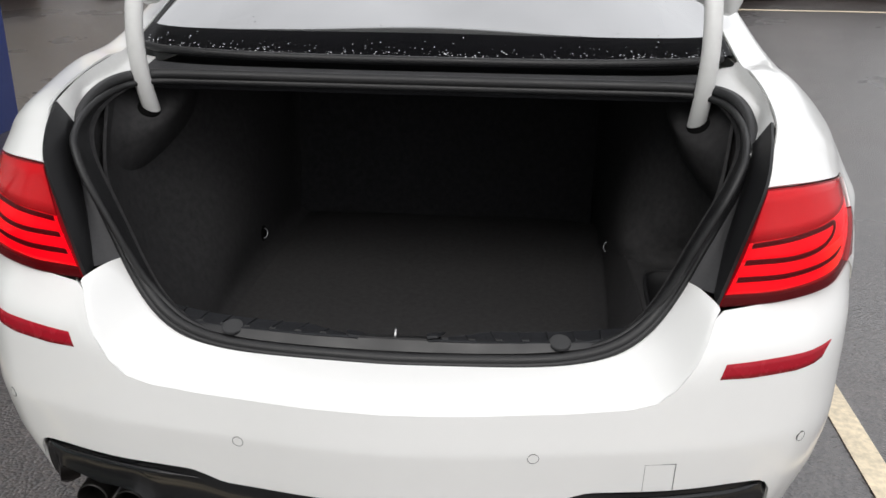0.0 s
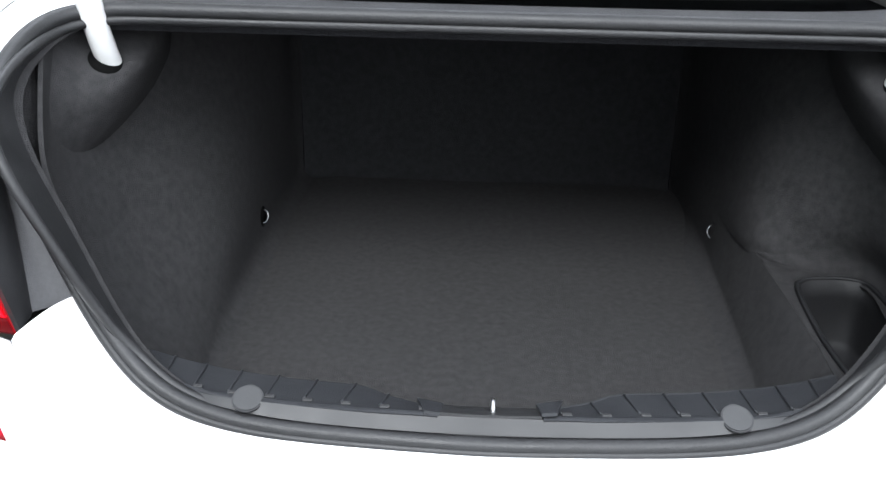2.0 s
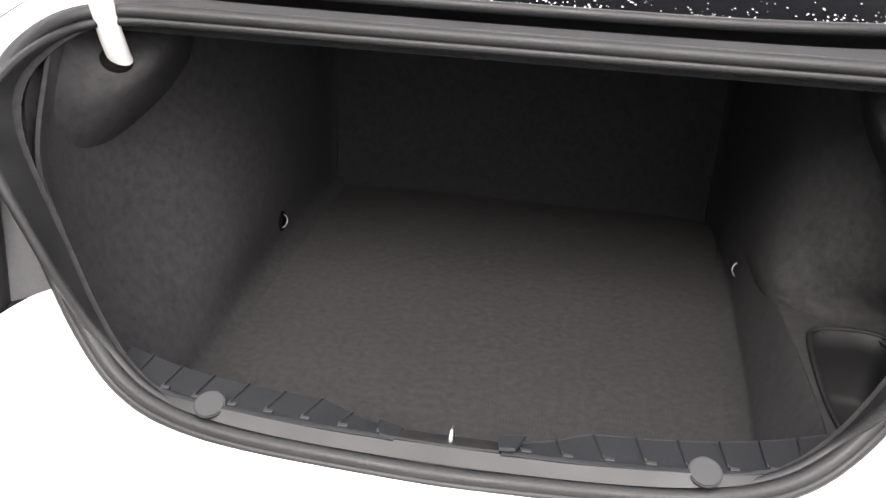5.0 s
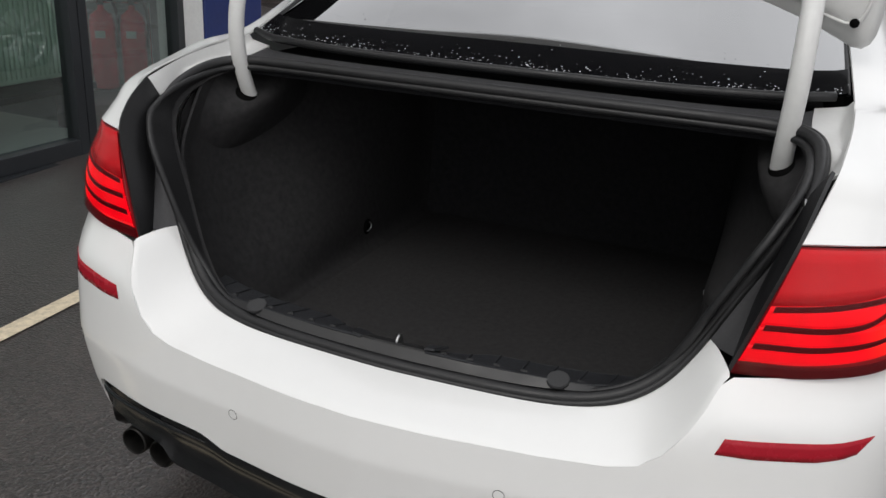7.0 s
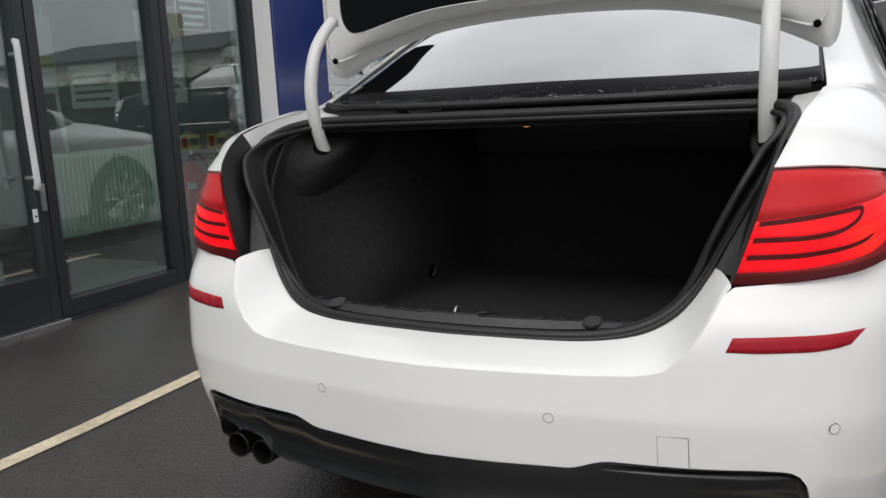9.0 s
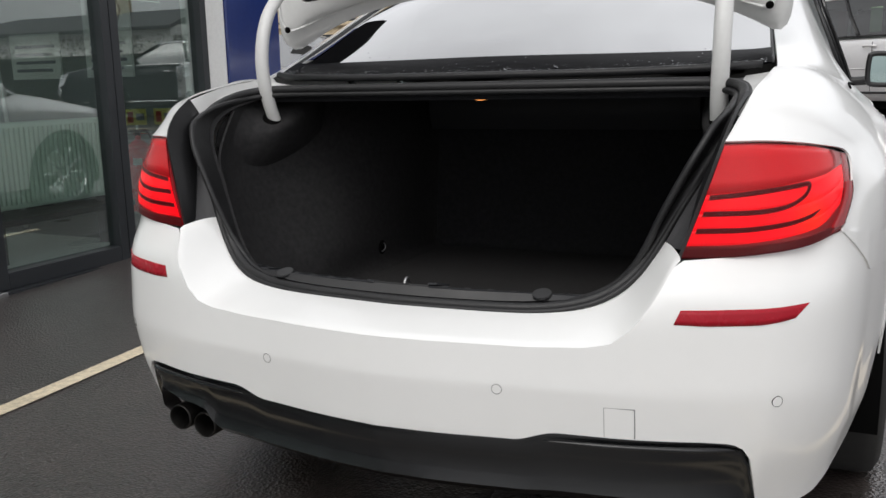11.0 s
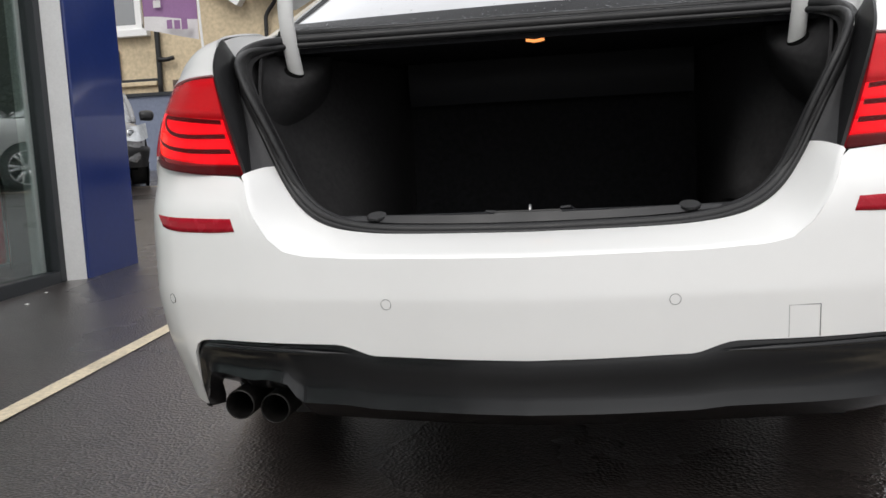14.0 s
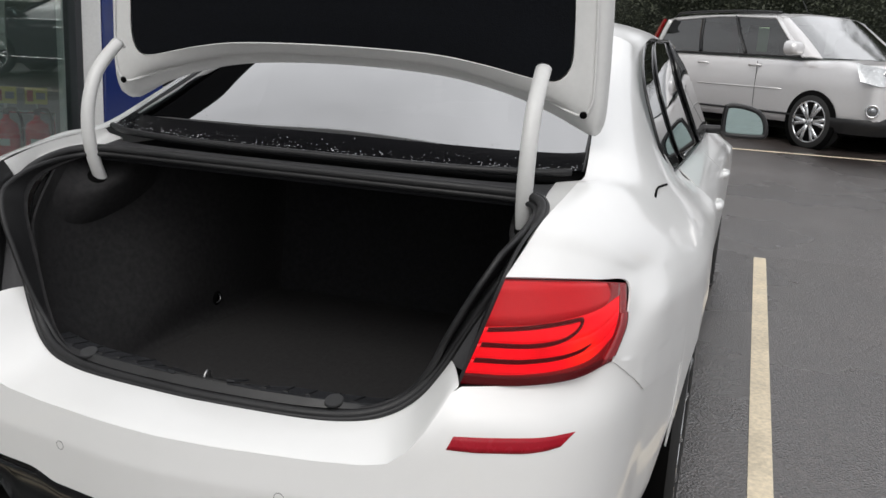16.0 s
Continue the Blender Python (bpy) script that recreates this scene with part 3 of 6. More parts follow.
part("window_seal", tube([tuple(p + np.array((0, -.006, .002))) for p in glass[0, ::3]], .009, 60, 8), M["rubber"], car)
for j in (0, -1):
    part("window_seal", tube([tuple(p) for p in glass[::3, j]], .0045, 40, 8), M["rubber"], car)

rng = random.Random(3)
dv, df = [], []
for _ in range(420):
    u, w = rng.random(), min(abs(rng.gauss(0, .022)), .06) if rng.random() < .93 else rng.random() * .16
    i, j = min(int(w * 29), 28), min(int(u * 49), 48)
    p = glass[i, j] + (glass[i, j + 1] - glass[i, j]) * (u * 49 - j) + (glass[i + 1, j] - glass[i, j]) * (w * 29 - i) + np.array((0, -.003, .006))
    r, k = rng.uniform(.0006, .0021), len(dv)
    ring = [p + np.array((r * rng.uniform(.8, 1.3) * math.cos(q), r * math.sin(q) * .9, r * math.sin(q) * .45)) for q in np.linspace(0, 2 * math.pi, 6, endpoint=False)]
    dv += ring + [p + np.array((0, -r * .4, r * .7))]
    df += [(k + q, k + (q + 1) % 6, k + 6) for q in range(6)]
tagged(part("wet_beading", (dv, df), M["droplet"], rear_window, "beads of rain on the window"), kind="stuff")

# pillar, roof, sides
pillar = [[(.648, .65, 1.058), (.71, .73, 1.060), (.77, .83, 1.018), (.836, .92, .963)],
          [(.622, .86, 1.152), (.69, .95, 1.154), (.745, 1.06, 1.08), (.815, 1.17, .983)],
          [(.593, 1.11, 1.262), (.65, 1.19, 1.262), (.705, 1.30, 1.17), (.785, 1.45, .988)],
          [(.550, 1.41, 1.384), (.605, 1.46, 1.365), (.64, 1.54, 1.32), (.652, 1.56, 1.305)]]
roof = [[(0, 1.385, 1.416), (.3, 1.39, 1.41), (.50, 1.405, 1.392), (.55, 1.415, 1.384), (.61, 1.47, 1.36), (.645, 1.55, 1.31)],
        [(0, 1.75, 1.455), (.3, 1.76, 1.45), (.48, 1.78, 1.435), (.54, 1.80, 1.422), (.60, 1.83, 1.405), (.625, 1.85, 1.385)],
        [(0, 2.35, 1.47), (.3, 2.35, 1.464), (.46, 2.35, 1.45), (.53, 2.35, 1.437), (.585, 2.35, 1.42), (.612, 2.35, 1.40)],
        [(0, 3.0, 1.44), (.3, 3.0, 1.434), (.46, 3.02, 1.42), (.53, 3.03, 1.405), (.59, 3.05, 1.385), (.62, 3.06, 1.365)],
        [(0, 3.12, 1.41), (.3, 3.13, 1.405), (.46, 3.18, 1.385), (.55, 3.25, 1.355), (.61, 3.3, 1.325), (.635, 3.32, 1.30)]]
part("roof", sheet(surface([whole(r) for r in roof], 30, 40)), M["paint"], car, "white painted roof", thick=0.004)

BELT = [(.262, .792, .767), (.322, .804, .833), (.37, .792, .893), (.455, .815, .90), (.56, .838, .911), (.70, .846, .931), (.92, .838, .962), (1.17, .815, .982), (1.45, .785, .986), (2.5, .775, .99), (3.7, .775, 1.0), (4.1, .79, .95), (4.6, .74, .86), (4.82, .60, .78)]
WIDE = [(.262, .8155), (.34, .838), (.45, .858), (.56, .878), (.68, .898), (.88, .925), (1.08, .932), (1.4, .924), (2.5, .915), (3.5, .92), (4.05, .93), (4.5, .88), (4.82, .68)]


def side_low(y):
    if y < .712:
        return bumper_top(.83, y) + .0025
    for axle in (1.08, 4.05):
        if abs(y - axle) < .37:
            return .335 + math.sqrt(.37 ** 2 - (y - axle) ** 2)
    return .24


def shoulder(f):
    """Share of the flare from the belt to the widest line: a slanting shoulder that turns upright at a crease."""
    f = min(max(f, 0), 1)
    a, b = 1.85 * f, .94 + .06 * f
    return b - .5 * (b - a + math.sqrt((b - a) ** 2 + .004)) + .0163


def side_columns(y0, y1, n):
    cols = []
    by = [b[0] for b in BELT]
    for y in np.linspace(y0, y1, n):
        bx, bz = float(np.interp(y, by, [b[1] for b in BELT])), float(np.interp(y, by, [b[2] for b in BELT]))
        w, zl = float(np.interp(y, [a for a, b in WIDE], [b for a, b in WIDE])), side_low(y)
        col = []
        for k in range(16):
            z = bz + (zl - bz) * k / 15
            f = (bz - z) / max(bz - .775, .03)
            x = bx + (w - bx) * shoulder(f)
            if z < .70:
                x -= .035 * ((.70 - z) / .46) ** 1.6
            col.append((x, y, z))
        cols.append(col)
    return np.array(cols)


def flank(y, z):
    """Half width of the body side at a place."""
    by = [p[0] for p in BELT]
    bx, bz = float(np.interp(y, by, [p[1] for p in BELT])), float(np.interp(y, by, [p[2] for p in BELT]))
    w = float(np.interp(y, [p[0] for p in WIDE], [p[1] for p in WIDE]))
    return bx + (w - bx) * shoulder((bz - z) / max(bz - .775, .03)) - (.035 * ((.70 - z) / .46) ** 1.6 if z < .70 else 0)


def skin(y, z):
    """Half width of the bumper's skin at a place."""
    y0 = y
    for _ in range(8):
        y0 = y - (1 - min(max((y0 - .15) / .3, 0), 1)) * lean(z)
    return float(np.interp(y0, [p[1] for p in PLAN], [p[0] for p in PLAN])) - min(max((y0 - .15) / .3, 0), 1) * .035 * (max(.70 - z, 0) / .46) ** 1.6


frame_rows = []
for k, row in enumerate(wing + pillar[1:]):
    x, y, z = row[-1]
    if k == 0:
        down = [(.804, .335, .85), (.801, .295, .80), (.793, .262, .768)]
    elif k == 7:
        down = [(.72, 1.60, 1.16), (.785, 1.585, .986)] + [(flank(1.585, q), 1.585, q) for q in (.93, .88, .83, .745)]
    else:
        down = [(flank(y, z + (.745 - z) * q), y, z + (.745 - z) * q) for q in (.14, .28, .38, .48, .62, .8, 1.0)]
    frame_rows.append(row + down)
    if k == 0:
        mean = [tuple(.5 * (a + b) for a, b in zip(p, q)) for p, q in zip(wing[0], wing[1])]
        frame_rows.append(mean + [(.820, .385, .85), (.829, .36, .80), (skin(.34, .757), .34, .757)])

upper = surface(frame_rows, 150, 60)
ease = (np.clip((np.arange(1, 149) - 22) / 25, 0, 1) * np.clip((135 - np.arange(1, 149)) / 25, 0, 1))[:, None, None] * (np.clip((np.arange(1, 59) - 2) / 8, 0, 1) * np.clip((54 - np.arange(1, 59)) / 10, 0, 1))[None, :, None]
for _ in range(40):
    flow = .25 * (upper[:-2, 1:-1] + upper[2:, 1:-1] + upper[1:-1, :-2] + upper[1:-1, 2:]) - upper[1:-1, 1:-1]
    upper[1:-1, 1:-1] += .8 * ease * flow
lower = []
for x, y, z in upper[:, -1]:
    b = min(side_low(y), z - .002)
    lower.append([(skin(y, q) * (1 - w) + flank(y, q) * w, y, q) for q, w in ((z + (b - z) * k / 12, min(max((y - .40) / .15, 0), 1)) for k in range(1, 13))])
wing_net = np.concatenate([upper, np.array(lower)], axis=1)
part("side_frame", sheet(wing_net), M["paint"], car, "white painted rear wing and roof pillar", thick=0.004, flip=True)
part("side_frame", sheet(mirrored(wing_net)), M["paint"], car, "white painted rear wing and roof pillar", thick=0.004)
for name, a, b, n in (("rear_door", 1.591, 2.566, 50), ("front_door", 2.572, 3.65, 50), ("front_wing", 3.656, 4.82, 80)):
    g = side_columns(a, b, n)
    part(name, sheet(g), M["paint"], car, "white painted " + name.replace("_", " "), thick=0.004, flip=True)
    part(name, sheet(mirrored(g)), M["paint"], car, "white painted " + name.replace("_", " "), thick=0.004)
# side windows with dark frames
for s in (1, -1):
    rows = []
    for z, x, y0, y1 in ((.995, .784, 1.40, 3.72), (1.04, .768, 1.30, 3.66), (1.09, .750, 1.25, 3.60), (1.18, .714, 1.27, 3.48), (1.25, .686, 1.31, 3.38), (1.31, .660, 1.46, 3.28), (1.36, .632, 1.72, 3.16), (1.385, .618, 1.95, 3.05)):
        rows.append([(s * (x + .016 * math.sin(q * math.pi)), y0 - .045 + (y1 - y0) * q, z + .012 * math.sin(q * math.pi) * (z > 1.3)) for q in (0, .3, .6, 1)])
    sw = surface(rows, 16, 40)
    pane = part("side_window", sheet(sw), M["side_glass"], car, "dark tinted side windows")
    pane.visible_shadow = False
    out = np.array((s * .004, 0, 0))
    part("window_frame", tube([tuple(p + out) for p in sw[0, ::3]], .006, 40, 8), M["gloss_black"], pane)
    part("window_frame", tube([tuple(p + out) for p in sw[-1, ::3]], .005, 40, 8), M["gloss_black"], pane)
    part("window_frame", tube([tuple(p + out) for p in sw[:, 0]], .005, 24, 8), M["gloss_black"], pane)
    for j in (6, 20):
        part("window_pillar", tube([tuple(p + out) for p in sw[:, j]], .011 if j == 20 else .005, 12, 8, squash=.5), M["gloss_black"], pane)
    for y in (1.72, 2.68):
        part("door_handle", tube([(s * .895, y, .845), (s * .926, y + .03, .85), (s * .928, y + .13, .85), (s * .895, y + .18, .845)], .014, 20, 10), M["paint"], car, "white door handle")
    face = [(.893, 1.112), (.92, 1.118), (.975, 1.112), (1.025, 1.092), (1.052, 1.055), (1.062, 1.0), (1.048, .980), (.97, .977), (.905, .980), (.89, .997), (.888, 1.06)]

    def mirror_ring(k, y, cx=.97, cz=1.045):
        return [(s * (cx + (x - cx) * k * 1.16 + .004), y + (x - cx) * .1, cz + .006 + (z - cz) * k * 1.04) for x, z in face + face[:1]]

    mir = part("door_mirror", sheet(surface([mirror_ring(1.03, 3.298), mirror_ring(1.06, 3.31), mirror_ring(1.05, 3.35), mirror_ring(.85, 3.41), mirror_ring(.3, 3.45), mirror_ring(.02, 3.455)], 16, 40)), M["paint"], car, "white door mirror", flip=s < 0)
    mg = np.array(mirror_ring(1.0, 3.303))[:-1]
    part("mirror_glass", (mg, [tuple(range(11)) if s < 0 else tuple(range(11))[::-1]]), M["mirror"], mir, "mirror glass tinted grey-green for a darker reflection", smooth=False)
    part("mirror_rim", tube(mirror_ring(1.0, 3.296)[:-1], .012, 60, 8, closed=True), M["black"], mir)
    part("mirror_arm", tube([(s * .76, 3.36, 1.0), (s * .86, 3.37, 1.0), (s * .94, 3.37, 1.01)], .022, 12, 10), M["black"], mir)
    if s > 0:
        part("fuel_flap_gap", tube([(.796, .781, 1.004), (.793, .834, 1.012), (.794, .884, 1.014), (.804, .985, 1.009)], .003, 16, 6), M["hole"], car)
# front screen and bonnet
ws = surface([whole([(0, 3.12, 1.412), (.3, 3.13, 1.406), (.55, 3.25, 1.356), (.635, 3.32, 1.30)]), whole([(0, 3.98, 1.03), (.4, 3.94, 1.03), (.68, 3.80, 1.02), (.76, 3.72, 1.005)])], 12, 30)
fw = part("windscreen", sheet(ws), M["side_glass"], car)
fw.visible_shadow = False
bonnet = surface([whole([(0, 3.97, 1.028), (.4, 3.93, 1.028), (.70, 3.78, 1.012), (.79, 3.7, 1.0)]), whole([(0, 4.4, .96), (.4, 4.38, .955), (.66, 4.3, .93), (.79, 4.1, .95)]), whole([(0, 4.85, .76), (.4, 4.82, .76), (.6, 4.78, .77), (.74, 4.6, .86)])], 12, 30)
part("bonnet", sheet(bonnet), M["paint"], car, "white painted bonnet", thick=0.004)
nose = surface([whole([(0, 4.85, .76), (.4, 4.82, .76), (.6, 4.80, .77), (.68, 4.78, .78)]), whole([(0, 4.9, .5), (.4, 4.87, .5), (.6, 4.82, .5), (.72, 4.75, .5)]), whole([(0, 4.86, .24), (.4, 4.84, .24), (.6, 4.8, .24), (.72, 4.72, .24)])], 10, 30)
part("front_bumper", sheet(nose), M["paint"], car, "white painted front bumper", thick=0.004)
# cabin block and underbody so that no light falls through
part("cabin_floor", box(-.60, .60, .30, 4.7, .20, .26), M["cabin"], car, smooth=False)
part("rear_seat_back", sheet(surface([whole([(0, 1.36, .45), (.66, 1.36, .45)]), whole([(0, 1.40, .90), (.66, 1.40, .90)]), whole([(0, 1.50, 1.10), (.60, 1.50, 1.10)]), whole([(0, 1.62, 1.02), (.62, 1.62, 1.02)])], 16, 30)), M["cabin"], car, thick=0.02)
for x in (-.38, .38):
    part("headrest", sheet(surface([[(x - .12, 1.44, 1.06), (x, 1.42, 1.06), (x + .12, 1.44, 1.06)], [(x - .13, 1.46, 1.16), (x, 1.44, 1.17), (x + .13, 1.46, 1.16)], [(x - .10, 1.52, 1.22), (x, 1.52, 1.23), (x + .10, 1.52, 1.22)]], 10, 12)), M["cabin"], car, thick=0.05)

# wheels
for s in (1, -1):
    for y in (1.08, 4.05):
        r = .335
        z = gz(y) + r if y < 2 else r + .01
        prof = [(.02, .22), (.0, .235), (-.004, .30), (.012, .328), (.04, .335), (.20, .335), (.225, .328), (.24, .29), (.235, .22)]
        wv = np.array([[(s * (.915 - d), y + rr * math.cos(t), .335 + rr * math.sin(t)) for t in np.linspace(0, 2 * math.pi, 40, endpoint=False)] for d, rr in prof])
        wheel = part("wheel", sheet(wv, closed=True), M["tyre"], car, "black tyre on a silver alloy rim", flip=s < 0)
        rim = np.array([[(s * (.915 - d), y + rr * math.cos(t), .335 + rr * math.sin(t)) for t in np.linspace(0, 2 * math.pi, 40, endpoint=False)] for d, rr in ((.0, .237), (.01, .225), (.06, .215), (.10, .21))])
        part("rim", sheet(rim, closed=True), M["alloy"], wheel, flip=s < 0)
        for k in range(10):
            a = k * math.pi / 5
            part("spoke", tube([(s * .885, y + .03 * math.cos(a), .335 + .03 * math.sin(a)), (s * .895, y + .12 * math.cos(a), .335 + .12 * math.sin(a)), (s * .905, y + .222 * math.cos(a), .335 + .222 * math.sin(a))], .013, 6, 6), M["alloy"], wheel)
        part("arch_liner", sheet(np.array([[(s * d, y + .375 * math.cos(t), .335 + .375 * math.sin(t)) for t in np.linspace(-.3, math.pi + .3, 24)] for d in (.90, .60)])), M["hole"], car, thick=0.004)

# tail lamps
TOP = [(.606, .154, .923), (.675, .192, .922), (.745, .268, .912), (.793, .367, .892)]
LOW = [(.546, .120, .728), (.645, .138, .735), (.735, .182, .748), (.792, .262, .766)]
MIDL = [(.578, .129, .825), (.668, .156, .828), (.752, .218, .83), (.803, .322, .832)]
lamp_net = surface([LOW, MIDL, TOP], 41, 61)


def lens_point(u, v, s, proud):
    a, b = v * 40, u * 60
    i, j = min(int(a), 39), min(int(b), 59)
    p = (lamp_net[i, j] * (1 - a + i) + lamp_net[i + 1, j] * (a - i)) * (1 - b + j) + (lamp_net[i, j + 1] * (1 - a + i) + lamp_net[i + 1, j + 1] * (a - i)) * (b - j)
    n = np.cross(lamp_net[i, j + 1] - lamp_net[i, j], lamp_net[i + 1, j] - lamp_net[i, j])
    n /= np.linalg.norm(n)
    p = p + n * proud
    return (s * p[0], p[1], p[2])


def lens_strip(lower, upper, s, proud, n=36):
    """A proud strip on the lens between two lines in the lens's own measures."""
    lo, up = spline(lower, n), spline(upper, n)
    net = np.array([[lens_point(a[0], a[1], s, 0)] + [lens_point(*(a + (b - a) * k / 4)[:2], s, proud) for k in range(5)] + [lens_point(b[0], b[1], s, 0)] for a, b in zip(lo, up)])
    return sheet(net)


for s in (1, -1):
    lamp = part("tail_lamp", sheet(lamp_net * np.array((s, 1, 1))), M["lens"], car, "lit red tail lamp with curved light bars", thick=0.012, flip=s < 0)
    f = s < 0
    part("lens_rim", lens_strip([(0, 0, 0), (.5, 0, 0), (1, 0, 0)], [(0, .10, 0), (.5, .09, 0), (1, .12, 0)], s, .002), M["lens_dark"], lamp, flip=f)
    lines = [[(.0, .115, 0), (.3, .115, 0), (.6, .145, 0), (.78, .215, 0), (.89, .38, 0)],
             [(.0, .25, 0), (.3, .245, 0), (.55, .27, 0), (.76, .35, 0), (.895, .52, 0)],
             [(.0, .40, 0), (.3, .40, 0), (.52, .43, 0), (.72, .52, 0), (.90, .68, 0)],
             [(.0, .56, 0), (.3, .60, 0), (.55, .665, 0), (.72, .735, 0), (.90, .85, 0)]]
    for k in range(3):
        part("light_bar", lens_strip(lines[k], lines[k + 1], s, .003), M["lightbar"], lamp, "glowing red light bar", flip=f)
    part("upper_lens", lens_strip(lines[3], [(.0, .985, 0), (.3, .985, 0), (.55, .985, 0), (.72, .985, 0), (.90, .987, 0)], s, .003), M["lens_pale"], lamp, "paler red upper lens", flip=f)
    part("lens_facet", lens_strip([(.72, .735, 0), (.78, .80, 0), (.79, .90, 0), (.75, .983, 0)], [(.90, .85, 0), (.90, .90, 0), (.90, .94, 0), (.90, .985, 0)], s, .0045, 16), M["lens_side"], lamp, flip=not f)
    hairpin = [(.02, .535, 0), (.2, .558, 0), (.40, .595, 0), (.50, .618, 0), (.555, .630, 0), (.56, .575, 0), (.53, .50, 0), (.45, .43, 0), (.3, .398, 0), (.02, .395, 0)]
    for line, w in ((hairpin, .023), ([(.02, .245, 0), (.3, .245, 0), (.50, .268, 0), (.62, .315, 0), (.68, .375, 0)], .024)):
        mid_l = spline(line, 60)
        run = np.gradient(mid_l, axis=0)
        side = np.stack([-run[:, 1] * .5, run[:, 0] * 2.0, run[:, 2] * 0], axis=1)
        side = side / np.linalg.norm(side * np.array((2.2, 1, 1)), axis=1)[:, None]
        taper = np.interp(np.arange(60), [0, 54, 59], [1, 1, .45 if w and line is not hairpin else 1])[:, None]
        part("dark_bar", lens_strip(mid_l - side * w * taper, mid_l + side * w * taper, s, .0042, 60), M["lens_dark"], lamp, "dark red divider in the lamp", flip=f)
    part("lens_rim", lens_strip([(.905, .03, 0), (.93, .5, 0), (.92, .98, 0)], [(1, .03, 0), (1, .5, 0), (1, .98, 0)], s, .002), M["lens_side"], lamp, "deep red side of the lamp", flip=not f)
    # rounded ridge where the lens turns onto the wing
    part("side_ridge", lens_strip([(.885, .10, 0), (.915, .30, 0), (.925, .50, 0), (.93, .64, 0)], [(.995, .08, 0), (.997, .30, 0), (.997, .50, 0), (.985, .64, 0)], s, .009, 30), M["lens_side"], lamp, flip=not f)
    cover = part("outer_lens", sheet(np.array([[lens_point(u, v, s, .0052) for u in np.linspace(.004, .99, 50)] for v in np.linspace(.006, .994, 34)])), M["lens_cover"], lamp, "clear glossy outer lens", flip=f)
    cover.visible_shadow = False

# reflectors, sensors, towing cover, exhausts


def bumper_point(x, z, proud=0.0):
    def face(a, h):
        return float(np.interp(abs(a), [p[0] for p in PLAN], [p[1] for p in PLAN])) + lean(h)

    sx = (face(abs(x) + .012, z) - face(abs(x) - .012, z)) / .024
    sz = (face(x, z + .012) - face(x, z - .012)) / .024
    n = np.array((math.copysign(sx, x), -1.0, sz))
    n /= np.linalg.norm(n)
    return np.array((x, face(x, z), z)) + n * proud, n


for s in (1, -1):
    lo = spline([(.546, .626, 0), (.60, .6245, 0), (.68, .626, 0), (.732, .634, 0)], 24)
    up = spline([(.556, .650, 0), (.61, .651, 0), (.69, .653, 0), (.752, .657, 0)], 24)
    net = np.array([[tuple(bumper_point(s * a[0], a[1], -.004)[0])] + [tuple(bumper_point(s * q[0], q[1], .002)[0]) for q in (a + (b - a) * k / 3 for k in range(4))] + [tuple(bumper_point(s * b[0], b[1], -.004)[0])] for a, b in zip(lo, up)])
    part("rear_reflector", sheet(net), M["reflector"], car, "narrow red bumper reflector", flip=s > 0)
    for x, z in ((.249, .493), (.713, .492)):
        p, n = bumper_point(s * x, z, -.002)
        sensor = part("parking_sensor", disc(p, n, .0090, .0022), M["paint"], car, "round white parking sensor", smooth=False)
        part("sensor_ring", disc(p, n, .0098, .0024, inner=.0091), M["hole"], sensor, smooth=False)
for a, b in (((.437, .474), (.489, .474)), ((.437, .474), (.437, .418)), ((.489, .474), (.489, .418))):
    p, q = bumper_point(*a, .0005)[0], bumper_point(*b, .0005)[0]
    part("tow_cover_gap", tube([p, 0.5 * (p + q), q], .0008, 10, 6), M["seam"], car)
for x, y, zc in ((-.581, .098, .279), (-.507, .094, .273)):
    rings = np.array([[(x + rr * math.cos(t), y + d, zc + rr * math.sin(t)) for t in np.linspace(0, 2 * math.pi, 28, endpoint=False)] for rr, d in ((.026, .2), (.0255, .02), (.0275, 0), (.0290, -.002), (.0305, .004), (.0305, .3))])
    pipe = part("exhaust_tip", sheet(rings, closed=True), M["exhaust"], car, "sooty round exhaust tip", flip=True)
    part("bore", disc((x, y + .10, zc), (0, -1, 0), .0265, .004), M["hole"], pipe)

# boot seal
SEAL = [(0, .103, .610), (.2, .111, .613), (.304, .121, .618), (.38, .138, .632), (.429, .160, .655), (.455, .176, .682), (.476, .184, .709), (.508, .202, .774),
        (.551, .225, .854), (.594, .256, .93), (.613, .312, .976), (.613, .388, 1.004), (.60, .456, 1.019), (.565, .478, 1.025), (.52, .486, 1.025), (.25, .485, 1.025)]
loop = [(x, y, z) for x, y, z in SEAL] + [(0, .485, 1.025)] + [(-x, y, z) for x, y, z in reversed(SEAL[1:])]
ring = spline(loop + [loop[0]], 241)[:-1]
for _ in range(14):
    ring = .5 * ring + .25 * (np.roll(ring, 1, axis=0) + np.roll(ring, -1, axis=0))


def beside(scale, dy, dz):
    """A line beside the seal: widened, and moved by the height along it."""
    hs = (.61, .80, .93, 1.0, 1.02)
    return [(x * scale, y + float(np.interp(z, hs, dy)), z + float(np.interp(z, hs, dz))) for x, y, z in ring]


seal = part("boot_seal", tube(beside(1, (0,) * 5, (0,) * 5)[::2], list(.0105 + .0045 * np.exp(-((spline(ring, 260)[:, 2] - .86) / .09) ** 2)), 260, 12, closed=True), M["rubber"], car, "black rubber boot seal")
inner = beside(.985, (.010, .010, .006, -.002, -.003), (.004, .001, -.003, -.012, -.013))
